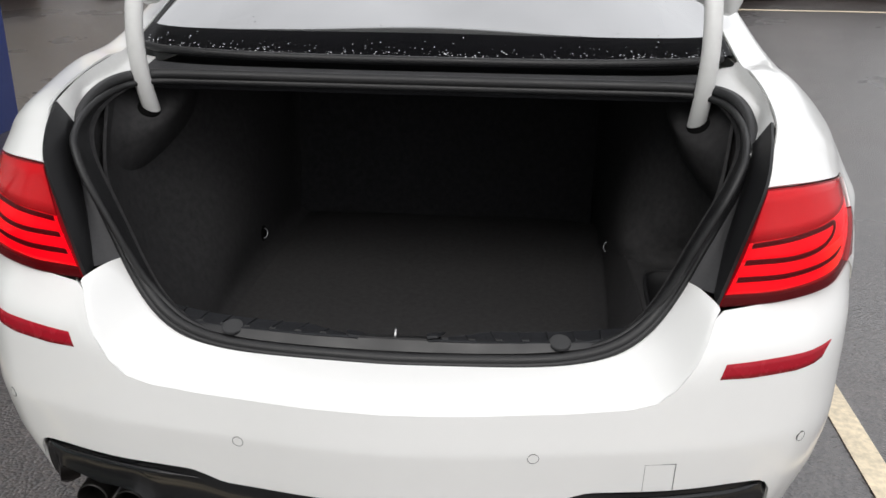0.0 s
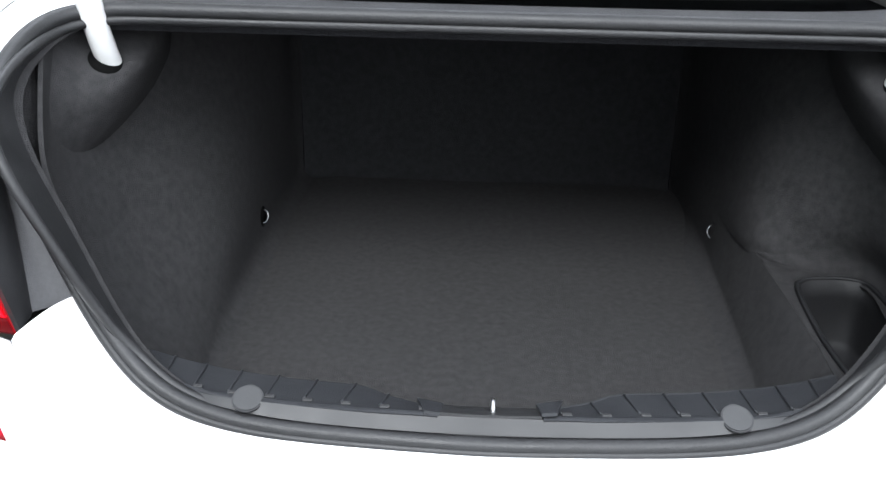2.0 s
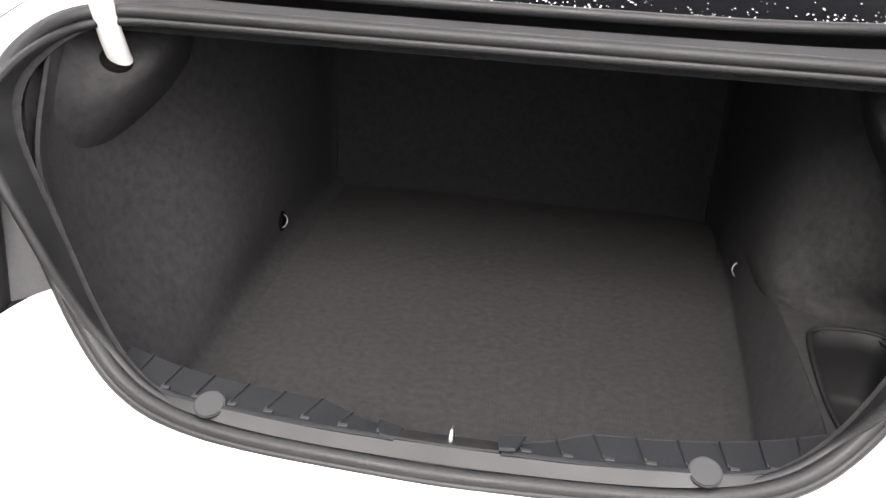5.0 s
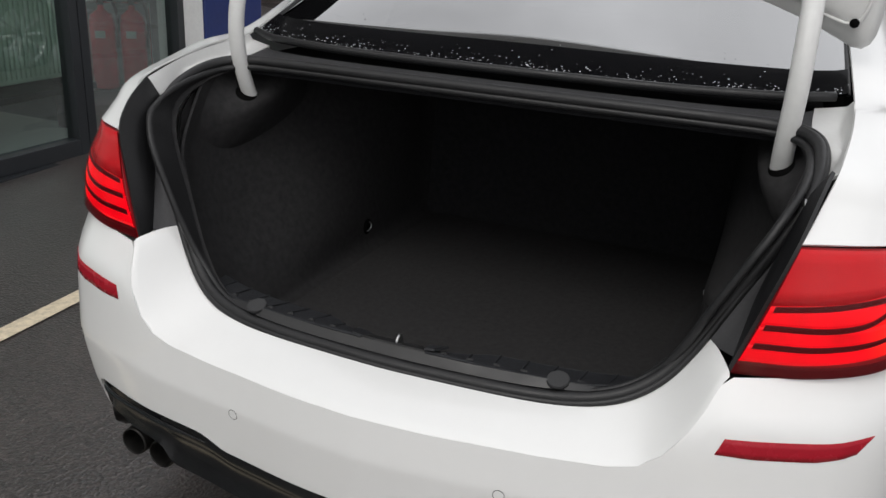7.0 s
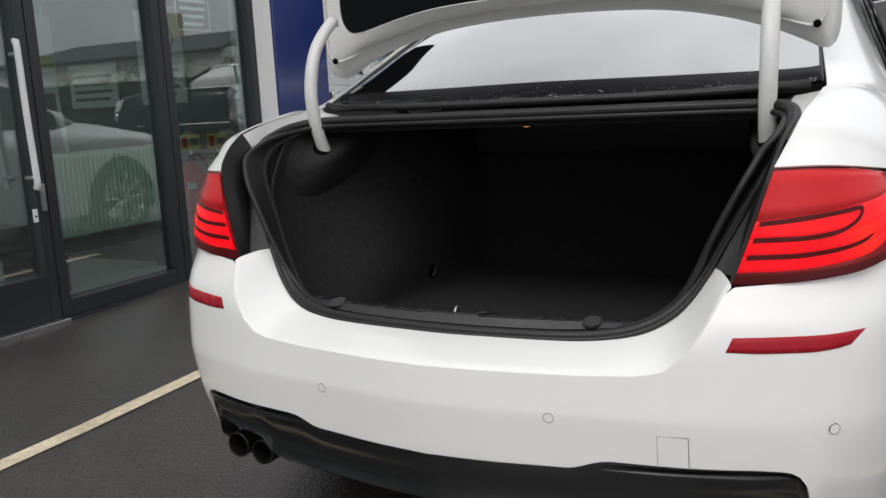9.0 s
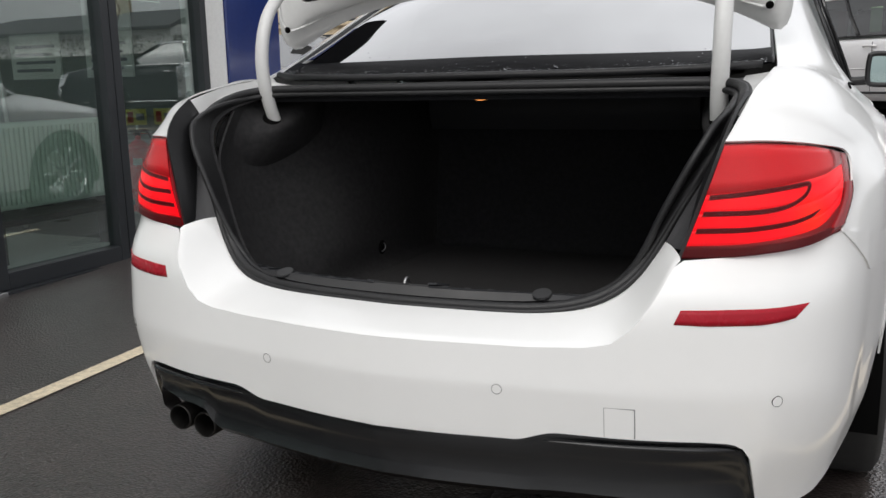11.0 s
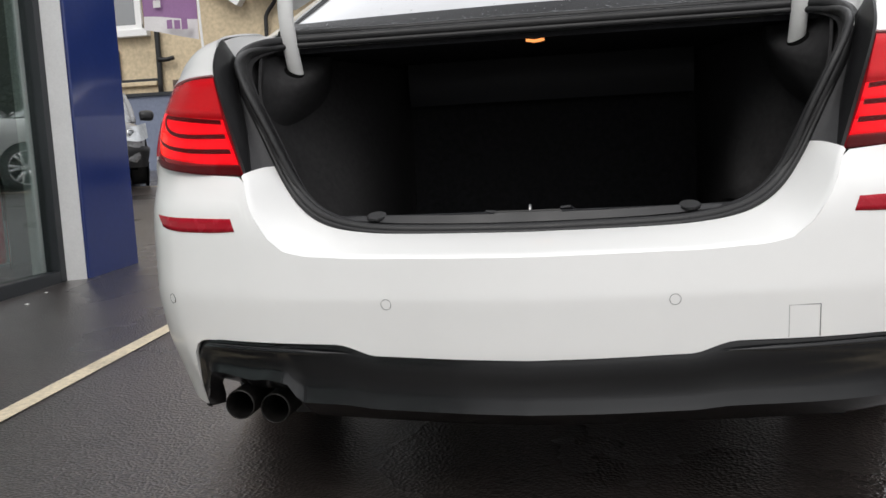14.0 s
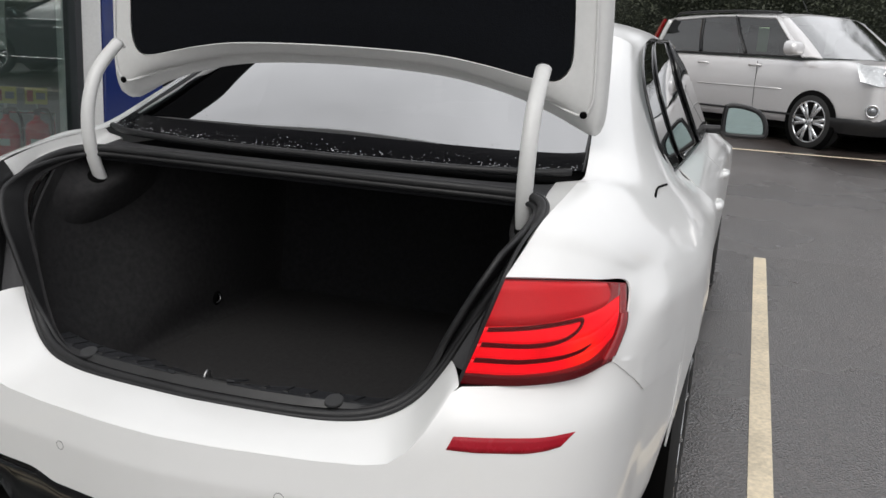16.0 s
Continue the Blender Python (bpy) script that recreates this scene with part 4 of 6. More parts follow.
# the lip stands up from its flange along the sides of the opening
rise = [float(np.interp(p[2], (.66, .78, .88, .95, 1.0, 1.016), (0, .042, .062, .066, .026, 0))) for p in ring]
crest = [(x * (1 - .30 * q), y - q, z + .12 * q) for (x, y, z), q in zip(inner, rise)]
part("seal_bulb", tube(crest[::2], .0068, 260, 12, closed=True), M["rubber"], seal)
web = np.array([[np.array(a) + (np.array(b) - np.array(a)) * k for a, b in zip(inner + inner[:1], crest + crest[:1])] for k in (0, .33, .66, 1)])
part("seal_web", sheet(web), M["rubber"], seal, thick=0.007)
outer = beside(1.012, (-.008, -.008, -.004, .005, .0064), (-.006, -.001, 0, .003, .004))
part("seal_lip", tube(outer[::2], .0062, 260, 8, closed=True), M["rubber"], seal)
back_edge = beside(.966, (.020, .020, .016, .012, .012), (.004, -.004, -.010, -.018, -.018))
part("seal_flange", sheet(np.array([inner + inner[:1], back_edge + back_edge[:1]])), M["carpet"], seal, "felt edge behind the seal", thick=0.004)


# ---- boot interior ----
floor_rows = [[(-w, y, z), (0, y - .01 * (y < .3), z - .002), (w, y, z)] for w, y, z in ((.40, .15, .50), (.445, .5, .50), (.445, .9, .499), (.44, 1.29, .499))]
part("boot_floor", sheet(surface(floor_rows, 50, 40)), M["carpet_floor"], car, "charcoal boot floor carpet", thick=0.006)


def round_back(row, z, keep):
    """Carries a lining round the rear corner of the boot towards the seat back."""
    return [tuple(p) for p in row[:keep]] + [(.447, 1.08, z), (.443, 1.19, z), (.420, 1.252, z), (.35, 1.280, z), (.20, 1.292, z)]


left_rows = [[(.40, .16, .49), (.435, .28, .49), (.445, .45, .49), (.447, .65, .49), (.447, .85, .49), (.445, 1.32, .49)],
             [(.43, .17, .60), (.475, .26, .60), (.485, .42, .60), (.455, .62, .60), (.45, .85, .60), (.448, 1.32, .60)],
             [(.467, .196, .70), (.53, .27, .70), (.545, .44, .70), (.485, .64, .70), (.455, .85, .70), (.45, 1.32, .70)],
             [(.515, .232, .80), (.57, .31, .80), (.575, .47, .80), (.515, .66, .80), (.47, .86, .80), (.45, 1.31, .80)],
             [(.563, .278, .88), (.592, .36, .88), (.592, .50, .88), (.54, .67, .88), (.48, .87, .88), (.45, 1.30, .88)],
             [(.605, .41, 1.0), (.612, .45, 1.0), (.61, .55, 1.0), (.56, .70, 1.0), (.50, .88, 1.0), (.46, 1.29, 1.0)]]
left_rows = [round_back(r, r[0][2], 5) for r in left_rows]
cove = [[(x - dx, y - (.02 if y > 1.2 else 0), z) for x, y, _ in left_rows[0]] for dx, z in ((.040, .490), (.024, .4985), (.009, .509), (.0, .535))]
part("side_lining", sheet(mirrored(surface(cove + left_rows[1:], 44, 70))), M["carpet"], car, "charcoal felt boot side lining", thick=0.006, flip=True)
# the other side has a low ledge with a storage bin
low_plan = [(.370, .17), (.398, .28), (.418, .45), (.431, .65), (.441, .85)]
top_plan = [(.437, .18), (.459, .27), (.464, .43), (.462, .62), (.452, .85)]
low_wall = []
for k, z in ((-.60, .490), (-.30, .4985), (-.06, .510), (.06, .528), (.45, .566), (.85, .602), (1.0, .613)):
    mixed = [(a[0] + (b[0] - a[0]) * k if k > 0 else a[0] + .09 * k, a[1] + (b[1] - a[1]) * max(k, 0), z) for a, b in zip(low_plan, top_plan)]
    low_wall.append(round_back(mixed, z, 5))
part("side_lining", sheet(surface(low_wall, 24, 70)), M["carpet"], car, "charcoal felt boot side lining", thick=0.006)
rim = [(.478, .262, .613), (.474, .36, .613), (.484, .50, .613), (.500, .538, .614), (.54, .548, .615), (.585, .545, .615), (.605, .52, .615), (.606, .42, .614), (.59, .34, .613), (.54, .285, .613), (.50, .258, .613)]
edge = [(.445, .205, .612), (.458, .34, .612), (.462, .50, .612), (.458, .67, .611), (.53, .63, .612), (.60, .60, .612), (.622, .55, .612), (.625, .42, .612), (.61, .32, .612), (.55, .24, .612), (.49, .195, .612)]
loft = np.array([spline(edge + [edge[0]], 90), spline(rim + [rim[0]], 90)])
part("ledge", sheet(loft), M["carpet"], car, "charcoal felt ledge round the storage bin", thick=0.004, flip=True)
cx, cy = .54, .42
down = [[(cx + (x - cx) * k, cy + (y - cy) * k, z + d) for x, y, z in rim] for k, d in ((1.02, .004), (.97, .002), (.95, -.03), (.93, -.105), (.84, -.118), (.05, -.12))]
storage = part("storage_bin", sheet(np.array([spline(r + [r[0]], 60) for r in down])), M["bin"], car, "black plastic storage bin in the boot ledge")
part("bin_rim", tube([(x, y, z + .003) for x, y, z in rim], .004, 60, 8, closed=True), M["bin"], storage)
right_rows = [[(.47, .19, .612), (.55, .235, .612), (.61, .315, .612), (.625, .42, .612), (.615, .56, .612), (.52, .62, .612), (.458, .66, .612), (.452, .9, .60), (.448, 1.32, .60)],
              [(.478, .20, .70), (.555, .27, .70), (.605, .35, .70), (.615, .45, .70), (.59, .56, .70), (.52, .63, .70), (.468, .72, .70), (.455, .9, .70), (.45, 1.32, .70)],
              [(.516, .234, .80), (.575, .31, .80), (.605, .40, .80), (.61, .48, .80), (.58, .57, .80), (.53, .65, .80), (.48, .75, .80), (.46, .9, .80), (.45, 1.31, .80)],
              [(.563, .280, .88), (.592, .36, .88), (.605, .43, .88), (.605, .5, .88), (.58, .59, .88), (.54, .67, .88), (.49, .78, .88), (.47, .9, .88), (.45, 1.30, .88)],
              [(.605, .41, 1.0), (.612, .44, 1.0), (.615, .48, 1.0), (.61, .54, 1.0), (.59, .62, 1.0), (.56, .70, 1.0), (.52, .80, 1.0), (.49, .92, 1.0), (.46, 1.29, 1.0)]]
right_rows = [round_back(r, r[0][2], 8) for r in right_rows]
foot = right_rows[0]
cove = []
for k, z in ((.034, .6075), (.018, .6125), (.005, .625)):
    cove.append([(x + k * (.53 - x) / math.hypot(.53 - x, .42 - y), y + k * (.42 - y) / math.hypot(.53 - x, .42 - y), z) if i < 6 else (x - .002, y, z - .012 * (i > 6)) for i, (x, y, _) in enumerate(foot)])
foot = [(x, y, .645 if i < 6 else .635) for i, (x, y, z) in enumerate(foot)]
part("side_lining", sheet(surface(cove + [foot] + right_rows[1:], 44, 80)), M["carpet"], car, "charcoal felt boot side lining", thick=0.006)
for s in (1, -1):
    # felt bulge that the hinge arm dips into
    bulge = [[(s * .565, .272, .83), (s * .597, .36, .805), (s * .607, .48, .79), (s * .580, .61, .815), (s * .552, .72, .85)],
             [(s * .590, .310, .90), (s * .585, .39, .872), (s * .55, .48, .870), (s * .538, .58, .885), (s * .540, .70, .90)],
             [(s * .606, .345, .94), (s * .580, .41, .922), (s * .528, .48, .922), (s * .516, .57, .93), (s * .528, .69, .94)],
             [(s * .612, .42, .985), (s * .575, .475, .958), (s * .52, .53, .955), (s * .508, .61, .965), (s * .530, .71, .975)],
             [(s * .605, .52, 1.005), (s * .575, .55, .995), (s * .52, .59, .995), (s * .515, .66, 1.0), (s * .545, .74, 1.005)]]
    shroud = surface(bulge, 20, 28)
    part("hinge_shroud", sheet(shroud), M["carpet"], car, "felt shroud round the boot hinge", thick=0.006, flip=s > 0)
    # boot hinge arm, a painted goose neck
    arm = [(s * .552, .515, .915), (s * .553, .485, .975), (s * .555, .468, 1.03), (s * .557, .463, 1.09), (s * .557, .472, 1.15), (s * .556, .495, 1.205), (s * .554, .530, 1.246), (s * .552, .558, 1.270), (s * .551, .575, 1.284)]
    entry = min(((float(np.linalg.norm(shroud[i, k] - p)), i, k) for p in spline(arm, 80)[:26] for i in range(1, 19) for k in range(1, 27)))
    around = np.cross(shroud[entry[1] + 1, entry[2]] - shroud[entry[1] - 1, entry[2]], shroud[entry[1], entry[2] + 1] - shroud[entry[1], entry[2] - 1])
    around = around * math.copysign(1.0, around[2])
    # black disc standing in for the shade where the arm enters the felt
    part("slot_shade", disc(shroud[entry[1], entry[2]] - .004 * around / np.linalg.norm(around), around, .0235, .0065), M["hole"], car)
    part("hinge_bracket", box(s * .551 - .005, s * .551 + .005, .565, .600, 1.270, 1.278), M["paint_in"], car, smooth=False, bevel=.004)
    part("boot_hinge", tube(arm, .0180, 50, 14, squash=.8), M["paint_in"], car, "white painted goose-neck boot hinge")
part("seat_panel", sheet(surface([[(x, y + d, z) for x, y in ((-.428, 1.234), (-.37, 1.262), (-.20, 1.270), (0, 1.268), (.20, 1.270), (.37, 1.262), (.428, 1.234))] for z, d in ((.488, -.072), (.499, -.044), (.515, -.030), (.56, -.024), (.66, -.014), (.80, -.002), (1.02, 0))], 24, 40)), M["seat_felt"], car, "black felt seat back panel", thick=0.01)
part("upper_panel", sheet(surface([[(-.42, 1.17, .888), (0, 1.165, .888), (.42, 1.17, .888)], [(-.42, 1.15, .95), (0, 1.145, .95), (.42, 1.15, .95)], [(-.42, 1.16, 1.035), (0, 1.155, 1.035), (.42, 1.16, 1.035)]], 8, 20)), M["plastic"], car, "dark grey panel under the parcel shelf", thick=0.03)
part("parcel_shelf", sheet(surface([[(-.61, .497, 1.006), (0, .497, 1.006), (.61, .497, 1.006)], [(-.61, .62, 1.015), (0, .62, 1.015), (.61, .62, 1.015)], [(-.60, .9, 1.02), (0, .9, 1.02), (.60, .9, 1.02)], [(-.60, 1.40, 1.03), (0, 1.40, 1.03), (.60, 1.40, 1.03)]], 12, 20)), M["lining"], car, "black underside of the parcel shelf", thick=0.012)
part("boot_lamp", sheet(surface([[(-.020, .552, 1.000), (0, .552, .9965), (.020, .552, 1.000)], [(-.020, .572, 1.001), (0, .572, .9975), (.020, .572, 1.001)]], 4, 8)), M["bulb"], car, "small lit amber boot lamp", thick=0.006)

# sill trim with ribs, knobs, clips and the lock striker
back = [(-.455, .262, .622), (-.40, .240, .622), (-.33, .220, .622), (-.245, .206, .622), (-.165, .198, .622), (-.125, .176, .624), (-.085, .160, .626), (-.05, .153, .627)]
face = [(-.440, .205, .634), (-.395, .176, .635), (-.33, .155, .636), (-.245, .146, .636), (-.165, .140, .636), (-.125, .137, .636), (-.085, .136, .636), (-.058, .136, .636)]
front = [(-.436, .190, .640), (-.385, .158, .640), (-.32, .137, .640), (-.245, .127, .640), (-.165, .121, .640), (-.125, .119, .640), (-.085, .118, .640), (-.062, .117, .640)]
for s in (1, -1):
    rows = [[(-s * x, y, z) for x, y, z in r] for r in (front, face, back)]
    trim = part("sill_trim", sheet(surface([rows[0], [(-s * x, y + .006, z + .001) for x, y, z in front], rows[1], rows[2]], 14, 60)), M["plastic"], car, "dark grey plastic sill trim", thick=0.004, flip=s > 0)
    part("trim_skirt", sheet(np.array([spline(rows[2], 60), spline(rows[2], 60) + np.array((0, .006, -.12))])), M["plastic"], trim, thick=0.003)
    fc, bk = spline(rows[1], 60), spline(rows[2], 60)
    for k in range(8):
        i = 6 + k * 7
        mid_pt = fc[i] + (bk[i] - fc[i]) * .5
        part("rib", tube([fc[i] + np.array((0, 0, .001)), mid_pt + np.array((0, 0, .001)), bk[i] + np.array((0, 0, .001))], .0018, 8, 6), M["plastic"], trim)
        clip = fc[i] + np.array((.006, -.004, .001))
        part("clip", box(clip[0] - .006, clip[0] + .006, clip[1] - .003, clip[1] + .003, clip[2], clip[2] + .003), M["knob"], trim, smooth=False, bevel=.001)
    knob = part("trim_knob", disc((s * .290, .136, .6390), (0, -.35, .94), .0172, .003, 28), M["knob"], trim, "round grey trim fastener", smooth=False)
    part("knob_ring", disc((s * .290, .136, .6386), (0, -.35, .94), .0192, .0025, 28, inner=.0173), M["black"], trim, smooth=False)
    part("knob_tab", box(s * .290 - .004, s * .290 + .004, .150, .1575, .641, .6455), M["knob"], trim, smooth=False)
    # notch side beside the striker
    part("notch_cheek", sheet(surface([[(s * .060, .119, .6435), (s * .056, .152, .633)], [(s * .078, .120, .645), (s * .088, .160, .634)]], 4, 6)), M["plastic"], trim, thick=0.004)
part("striker_plate", sheet(surface([[(-.060, .121, .6425), (0, .119, .6425), (.060, .121, .6425)], [(-.058, .136, .638), (0, .135, .638), (.058, .136, .638)], [(-.056, .150, .632), (0, .149, .632), (.056, .150, .632)]], 8, 12)), M["striker"], car, "grey striker plate", thick=0.003)
part("lock_striker", tube([(.003, .128, .625), (.003, .130, .643), (.003, .142, .648), (.003, .150, .628), (.003, .150, .605)], .0030, 24, 10), M["steel"], car, "chrome lock striker")
part("sill_inner", sheet(surface([whole([(0, .108, .622), (.2, .113, .625), (.32, .128, .632), (.40, .162, .638), (.44, .198, .640)]), whole([(0, .119, .639), (.2, .124, .640), (.32, .138, .6405), (.39, .168, .641), (.437, .20, .643)])], 5, 60)), M["striker"], car, thick=0.006)
for s in (1, -1):
    part("lashing_loop", tube([(s * .449, .842, .544), (s * .437, .844, .546), (s * .432, .850, .556), (s * .437, .855, .566), (s * .449, .857, .568)], .0014, 26, 8), M["dark_chrome"], car, "dark chrome lashing loop")
    # black disc in place of the shaded recess behind the loop
    part("loop_base", disc((s * .446, .848, .556), (-s, 0, 0), .021, .005, 20), M["hole"], car)

# ---- open boot lid ----
lid = part("boot_lid", sheet(surface([whole(r) for r in (
    [(0, .762, 1.268), (.25, .764, 1.258), (.42, .766, 1.228), (.54, .766, 1.185), (.605, .760, 1.150), (.640, .752, 1.135), (.662, .735, 1.150)],
    [(0, .775, 1.30), (.25, .777, 1.292), (.42, .776, 1.268), (.54, .772, 1.235), (.61, .765, 1.215), (.65, .750, 1.21), (.672, .728, 1.215)],
    [(0, .765, 1.45), (.25, .765, 1.45), (.42, .762, 1.45), (.54, .757, 1.45), (.61, .748, 1.45), (.648, .735, 1.45), (.668, .712, 1.45)],
    [(0, .745, 1.65), (.25, .745, 1.65), (.42, .742, 1.65), (.54, .735, 1.65), (.60, .725, 1.65), (.632, .712, 1.65), (.650, .69, 1.65)],
    [(0, .725, 1.78), (.25, .725, 1.78), (.42, .72, 1.78), (.54, .712, 1.78), (.59, .702, 1.78), (.62, .69, 1.78), (.636, .668, 1.78)])], 26, 60)), M["paint"], car, "open white boot lid", thick=0.004, flip=True)
rim_rows = [[(0, .762, 1.268), (.25, .764, 1.258), (.42, .766, 1.228), (.54, .766, 1.185), (.605, .760, 1.150), (.640, .752, 1.135), (.662, .735, 1.150), (.672, .728, 1.215), (.668, .712, 1.45), (.650, .69, 1.65), (.636, .668, 1.78)],
            [(0, .742, 1.262), (.25, .743, 1.252), (.41, .742, 1.224), (.53, .738, 1.186), (.60, .728, 1.157), (.638, .716, 1.146), (.656, .706, 1.165), (.664, .700, 1.23), (.658, .690, 1.45), (.640, .668, 1.65), (.626, .646, 1.78)],
            [(0, .722, 1.285), (.25, .722, 1.276), (.40, .720, 1.250), (.52, .712, 1.215), (.588, .700, 1.190), (.622, .693, 1.182), (.640, .688, 1.20), (.646, .684, 1.25), (.638, .676, 1.45), (.622, .654, 1.65), (.608, .632, 1.78)],
            [(0, .690, 1.284), (.25, .690, 1.276), (.39, .690, 1.252), (.50, .688, 1.228), (.565, .686, 1.215), (.602, .686, 1.215), (.620, .684, 1.235), (.622, .680, 1.28), (.612, .672, 1.45), (.596, .650, 1.65), (.582, .628, 1.78)],
            [(0, .660, 1.306), (.25, .660, 1.300), (.38, .662, 1.284), (.47, .666, 1.266), (.53, .672, 1.256), (.565, .676, 1.258), (.588, .680, 1.285), (.594, .678, 1.33), (.588, .672, 1.45), (.574, .650, 1.65), (.562, .628, 1.78)]]
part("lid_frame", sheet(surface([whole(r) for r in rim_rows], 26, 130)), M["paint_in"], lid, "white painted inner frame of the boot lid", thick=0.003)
lin = [[(0, .668, 1.303), (.25, .668, 1.298), (.38, .670, 1.282), (.47, .672, 1.266), (.53, .676, 1.258), (.565, .680, 1.262), (.586, .682, 1.288)],
       [(0, .660, 1.36), (.2, .660, 1.36), (.34, .662, 1.355), (.44, .665, 1.35), (.52, .67, 1.345), (.57, .676, 1.34), (.590, .680, 1.335)],
       [(0, .655, 1.45), (.2, .655, 1.45), (.34, .656, 1.45), (.44, .659, 1.45), (.52, .664, 1.45), (.57, .670, 1.45), (.588, .676, 1.45)],
       [(0, .628, 1.78), (.2, .628, 1.78), (.34, .628, 1.78), (.44, .628, 1.78), (.50, .629, 1.78), (.54, .630, 1.78), (.562, .632, 1.78)]]
part("lid_lining", sheet(surface([whole(r) for r in lin], 24, 60)), M["lid_felt"], lid, "black felt lining of the boot lid", thick=0.006)
groove = [(x, y - .003, z + .001) for x, y, z in rim_rows[2][:9]]
part("lid_bead", tube(groove[::-1] + [(-x, y, z) for x, y, z in groove[1:]], .0035, 120, 8), M["paint_in"], lid)
part("lid_top", box(-.62, .62, .63, .735, 1.775, 1.80), M["paint"], lid, smooth=False, bevel=.01)
for s in (1, -1):
    part("lid_stop_hole", disc((s * .626, .686, 1.186), (0, -.95, -.25), .0085, .003, 18), M["hole"], lid, "black rubber lid stop")


# ---- ground and surroundings ----
ys = [-1500, -60, -20, -6, -2, 0.6, 2.7, 4.8, 6.2, 7.6, 9.25, 10.6, 12, 16, 30, 80, 1500]
xs = [-1500, -80, -20, -8, -3, 0, 3, 8, 20, 80, 1500]
gv = np.array([[(x, y, gz(y)) for x in xs] for y in ys])
ground = part("ground", sheet(gv), M["asphalt"], smooth=False)
tagged(ground, "dark wet asphalt yard sloping gently upward", "ground", kind="structure")


def ground_line(x0, y0, x1, y1, w):
    d = np.array((x1 - x0, y1 - y0))
    d /= np.linalg.norm(d)
    n = np.array((-d[1], d[0])) * w / 2
    rows = []
    k = max(int(math.hypot(x1 - x0, y1 - y0) / .35), 2)
    for i in range(k + 1):
        a, b = x0 + (x1 - x0) * i / k, y0 + (y1 - y0) * i / k
        rows.append([(a + n[0] * q, b + n[1] * q, gz(b + n[1] * q) + .004) for q in (-1, 1)])
    ob = part("parking_line", sheet(np.array(rows)), M["line"], smooth=False, flip=True)
    return tagged(ob, "worn cream painted parking bay line on asphalt", "road marking", "parking bay lines", "structure")


ground_line(1.13, -3.5, 1.187, 4.70, .078)
ground_line(-1.60, -3.0, -1.745, 3.0, .075)
ground_line(-9, 9.27, 14, 9.27, .08)
ground_line(-1.64, -.022, 1.11, -.022, .082)


def plain(name, geometry, mat, label, category, kind="structure", bevel=0.0, smooth=False, group=""):
    return tagged(part(name, geometry, mat, smooth=smooth, bevel=bevel), label, category, group, kind)


# showroom front
plain("blue_column", box(-3.20, -2.93, 3.36, 3.95, -.02, 2.9), M["blue"], "glossy blue clad showroom column", "column", bevel=.008)
def wedge(pts, z0, z1):
    """An upright bar over a plan of corners."""
    n = len(pts)
    v = [(x, y, z) for z in (z0, z1) for x, y in pts]
    return v, [tuple(range(n))[::-1], tuple(range(n, 2 * n))] + [(k, (k + 1) % n, n + (k + 1) % n, n + k) for k in range(n)]


plain("column_trim", wedge(((-3.065, 3.356), (-3.065, 3.29), (-2.945, 3.345), (-2.945, 3.356)), -.02, 2.9), M["white_trim"], "white strip along the blue column", "trim", bevel=.004)
plain("showroom_wall_end", box(-8.0, -3.36, 4.00, 4.20, -.02, 3.55), M["board"], "dark grey end wall of the showroom", "wall")
plain("showroom_reveal", box(-3.36, -3.21, 3.42, 4.20, -.02, 3.55), M["plaster"], "pale reveal beside the shop front", "wall")
# open gap added in the unseen back wall to brighten the showroom inside
plain("showroom_wall_back", box(-8.2, -8.0, -9.0, 4.2, -.02, .25), M["plaster"], "pale back wall of the showroom", "wall")
plain("showroom_wall_head", box(-8.2, -8.0, -9.0, 4.2, 2.7, 3.0), M["plaster"], "pale wall over the added light gap", "wall")
for k in range(6):
    plain("light_gap_post", box(-8.2, -8.0, -9.0 + k * 2.62, -8.9 + k * 2.62, .25, 2.7), M["plaster"], "pale post in the added light gap", "post")
plain("showroom_wall_far", box(-8.0, -3.1, -9.2, -9.0, -.02, 3.55), M["plaster"], "pale far wall of the showroom", "wall")
plain("showroom_floor", box(-8.0, -3.15, -9.0, 4.0, .0, .05), M["tile"], "pale tiled showroom floor", "floor")
plain("showroom_ceiling", box(-8.2, -3.06, -9.2, 4.2, 3.0, 3.55), M["plaster"], "pale showroom ceiling and fascia", "ceiling")
# never in direct view; added so that the car's rear window reflects black
plain("added_fascia", box(-3.055, -2.86, -9.2, 3.97, 2.9, 3.6), M["dark_fascia"], "unseen black fascia added over the shop front and its column", "fascia")
plain("sill_step", box(-3.16, -3.00, -9.0, 3.30, -.02, .035), M["frame"], "low dark threshold under the shop front", "threshold")


def shop_bay(y0, y1, z0, rail):
    bay = thing("shop_window", "tall shop window in a dark grey frame", "window", kind="structure", group="shop windows")
    for a, b in ((y0, y0 + .06), (y1 - .06, y1)):
        part("window_post", box(-3.14, -3.045, a, b, z0, 2.898), M["frame"], bay, smooth=False, bevel=.004)
    part("bottom_rail", box(-3.138, -3.047, y0 + .06, y1 - .06, z0, z0 + rail), M["frame"], bay, smooth=False, bevel=.004)
    part("top_rail", box(-3.138, -3.047, y0 + .06, y1 - .06, 2.798, 2.898), M["frame"], bay, smooth=False, bevel=.004)
    p = part("pane", box(-3.103, -3.095, y0 + .058, y1 - .058, z0 + rail - .004, 2.8), M["shop_glass"], bay, smooth=False)
    p.visible_shadow = False
    return bay


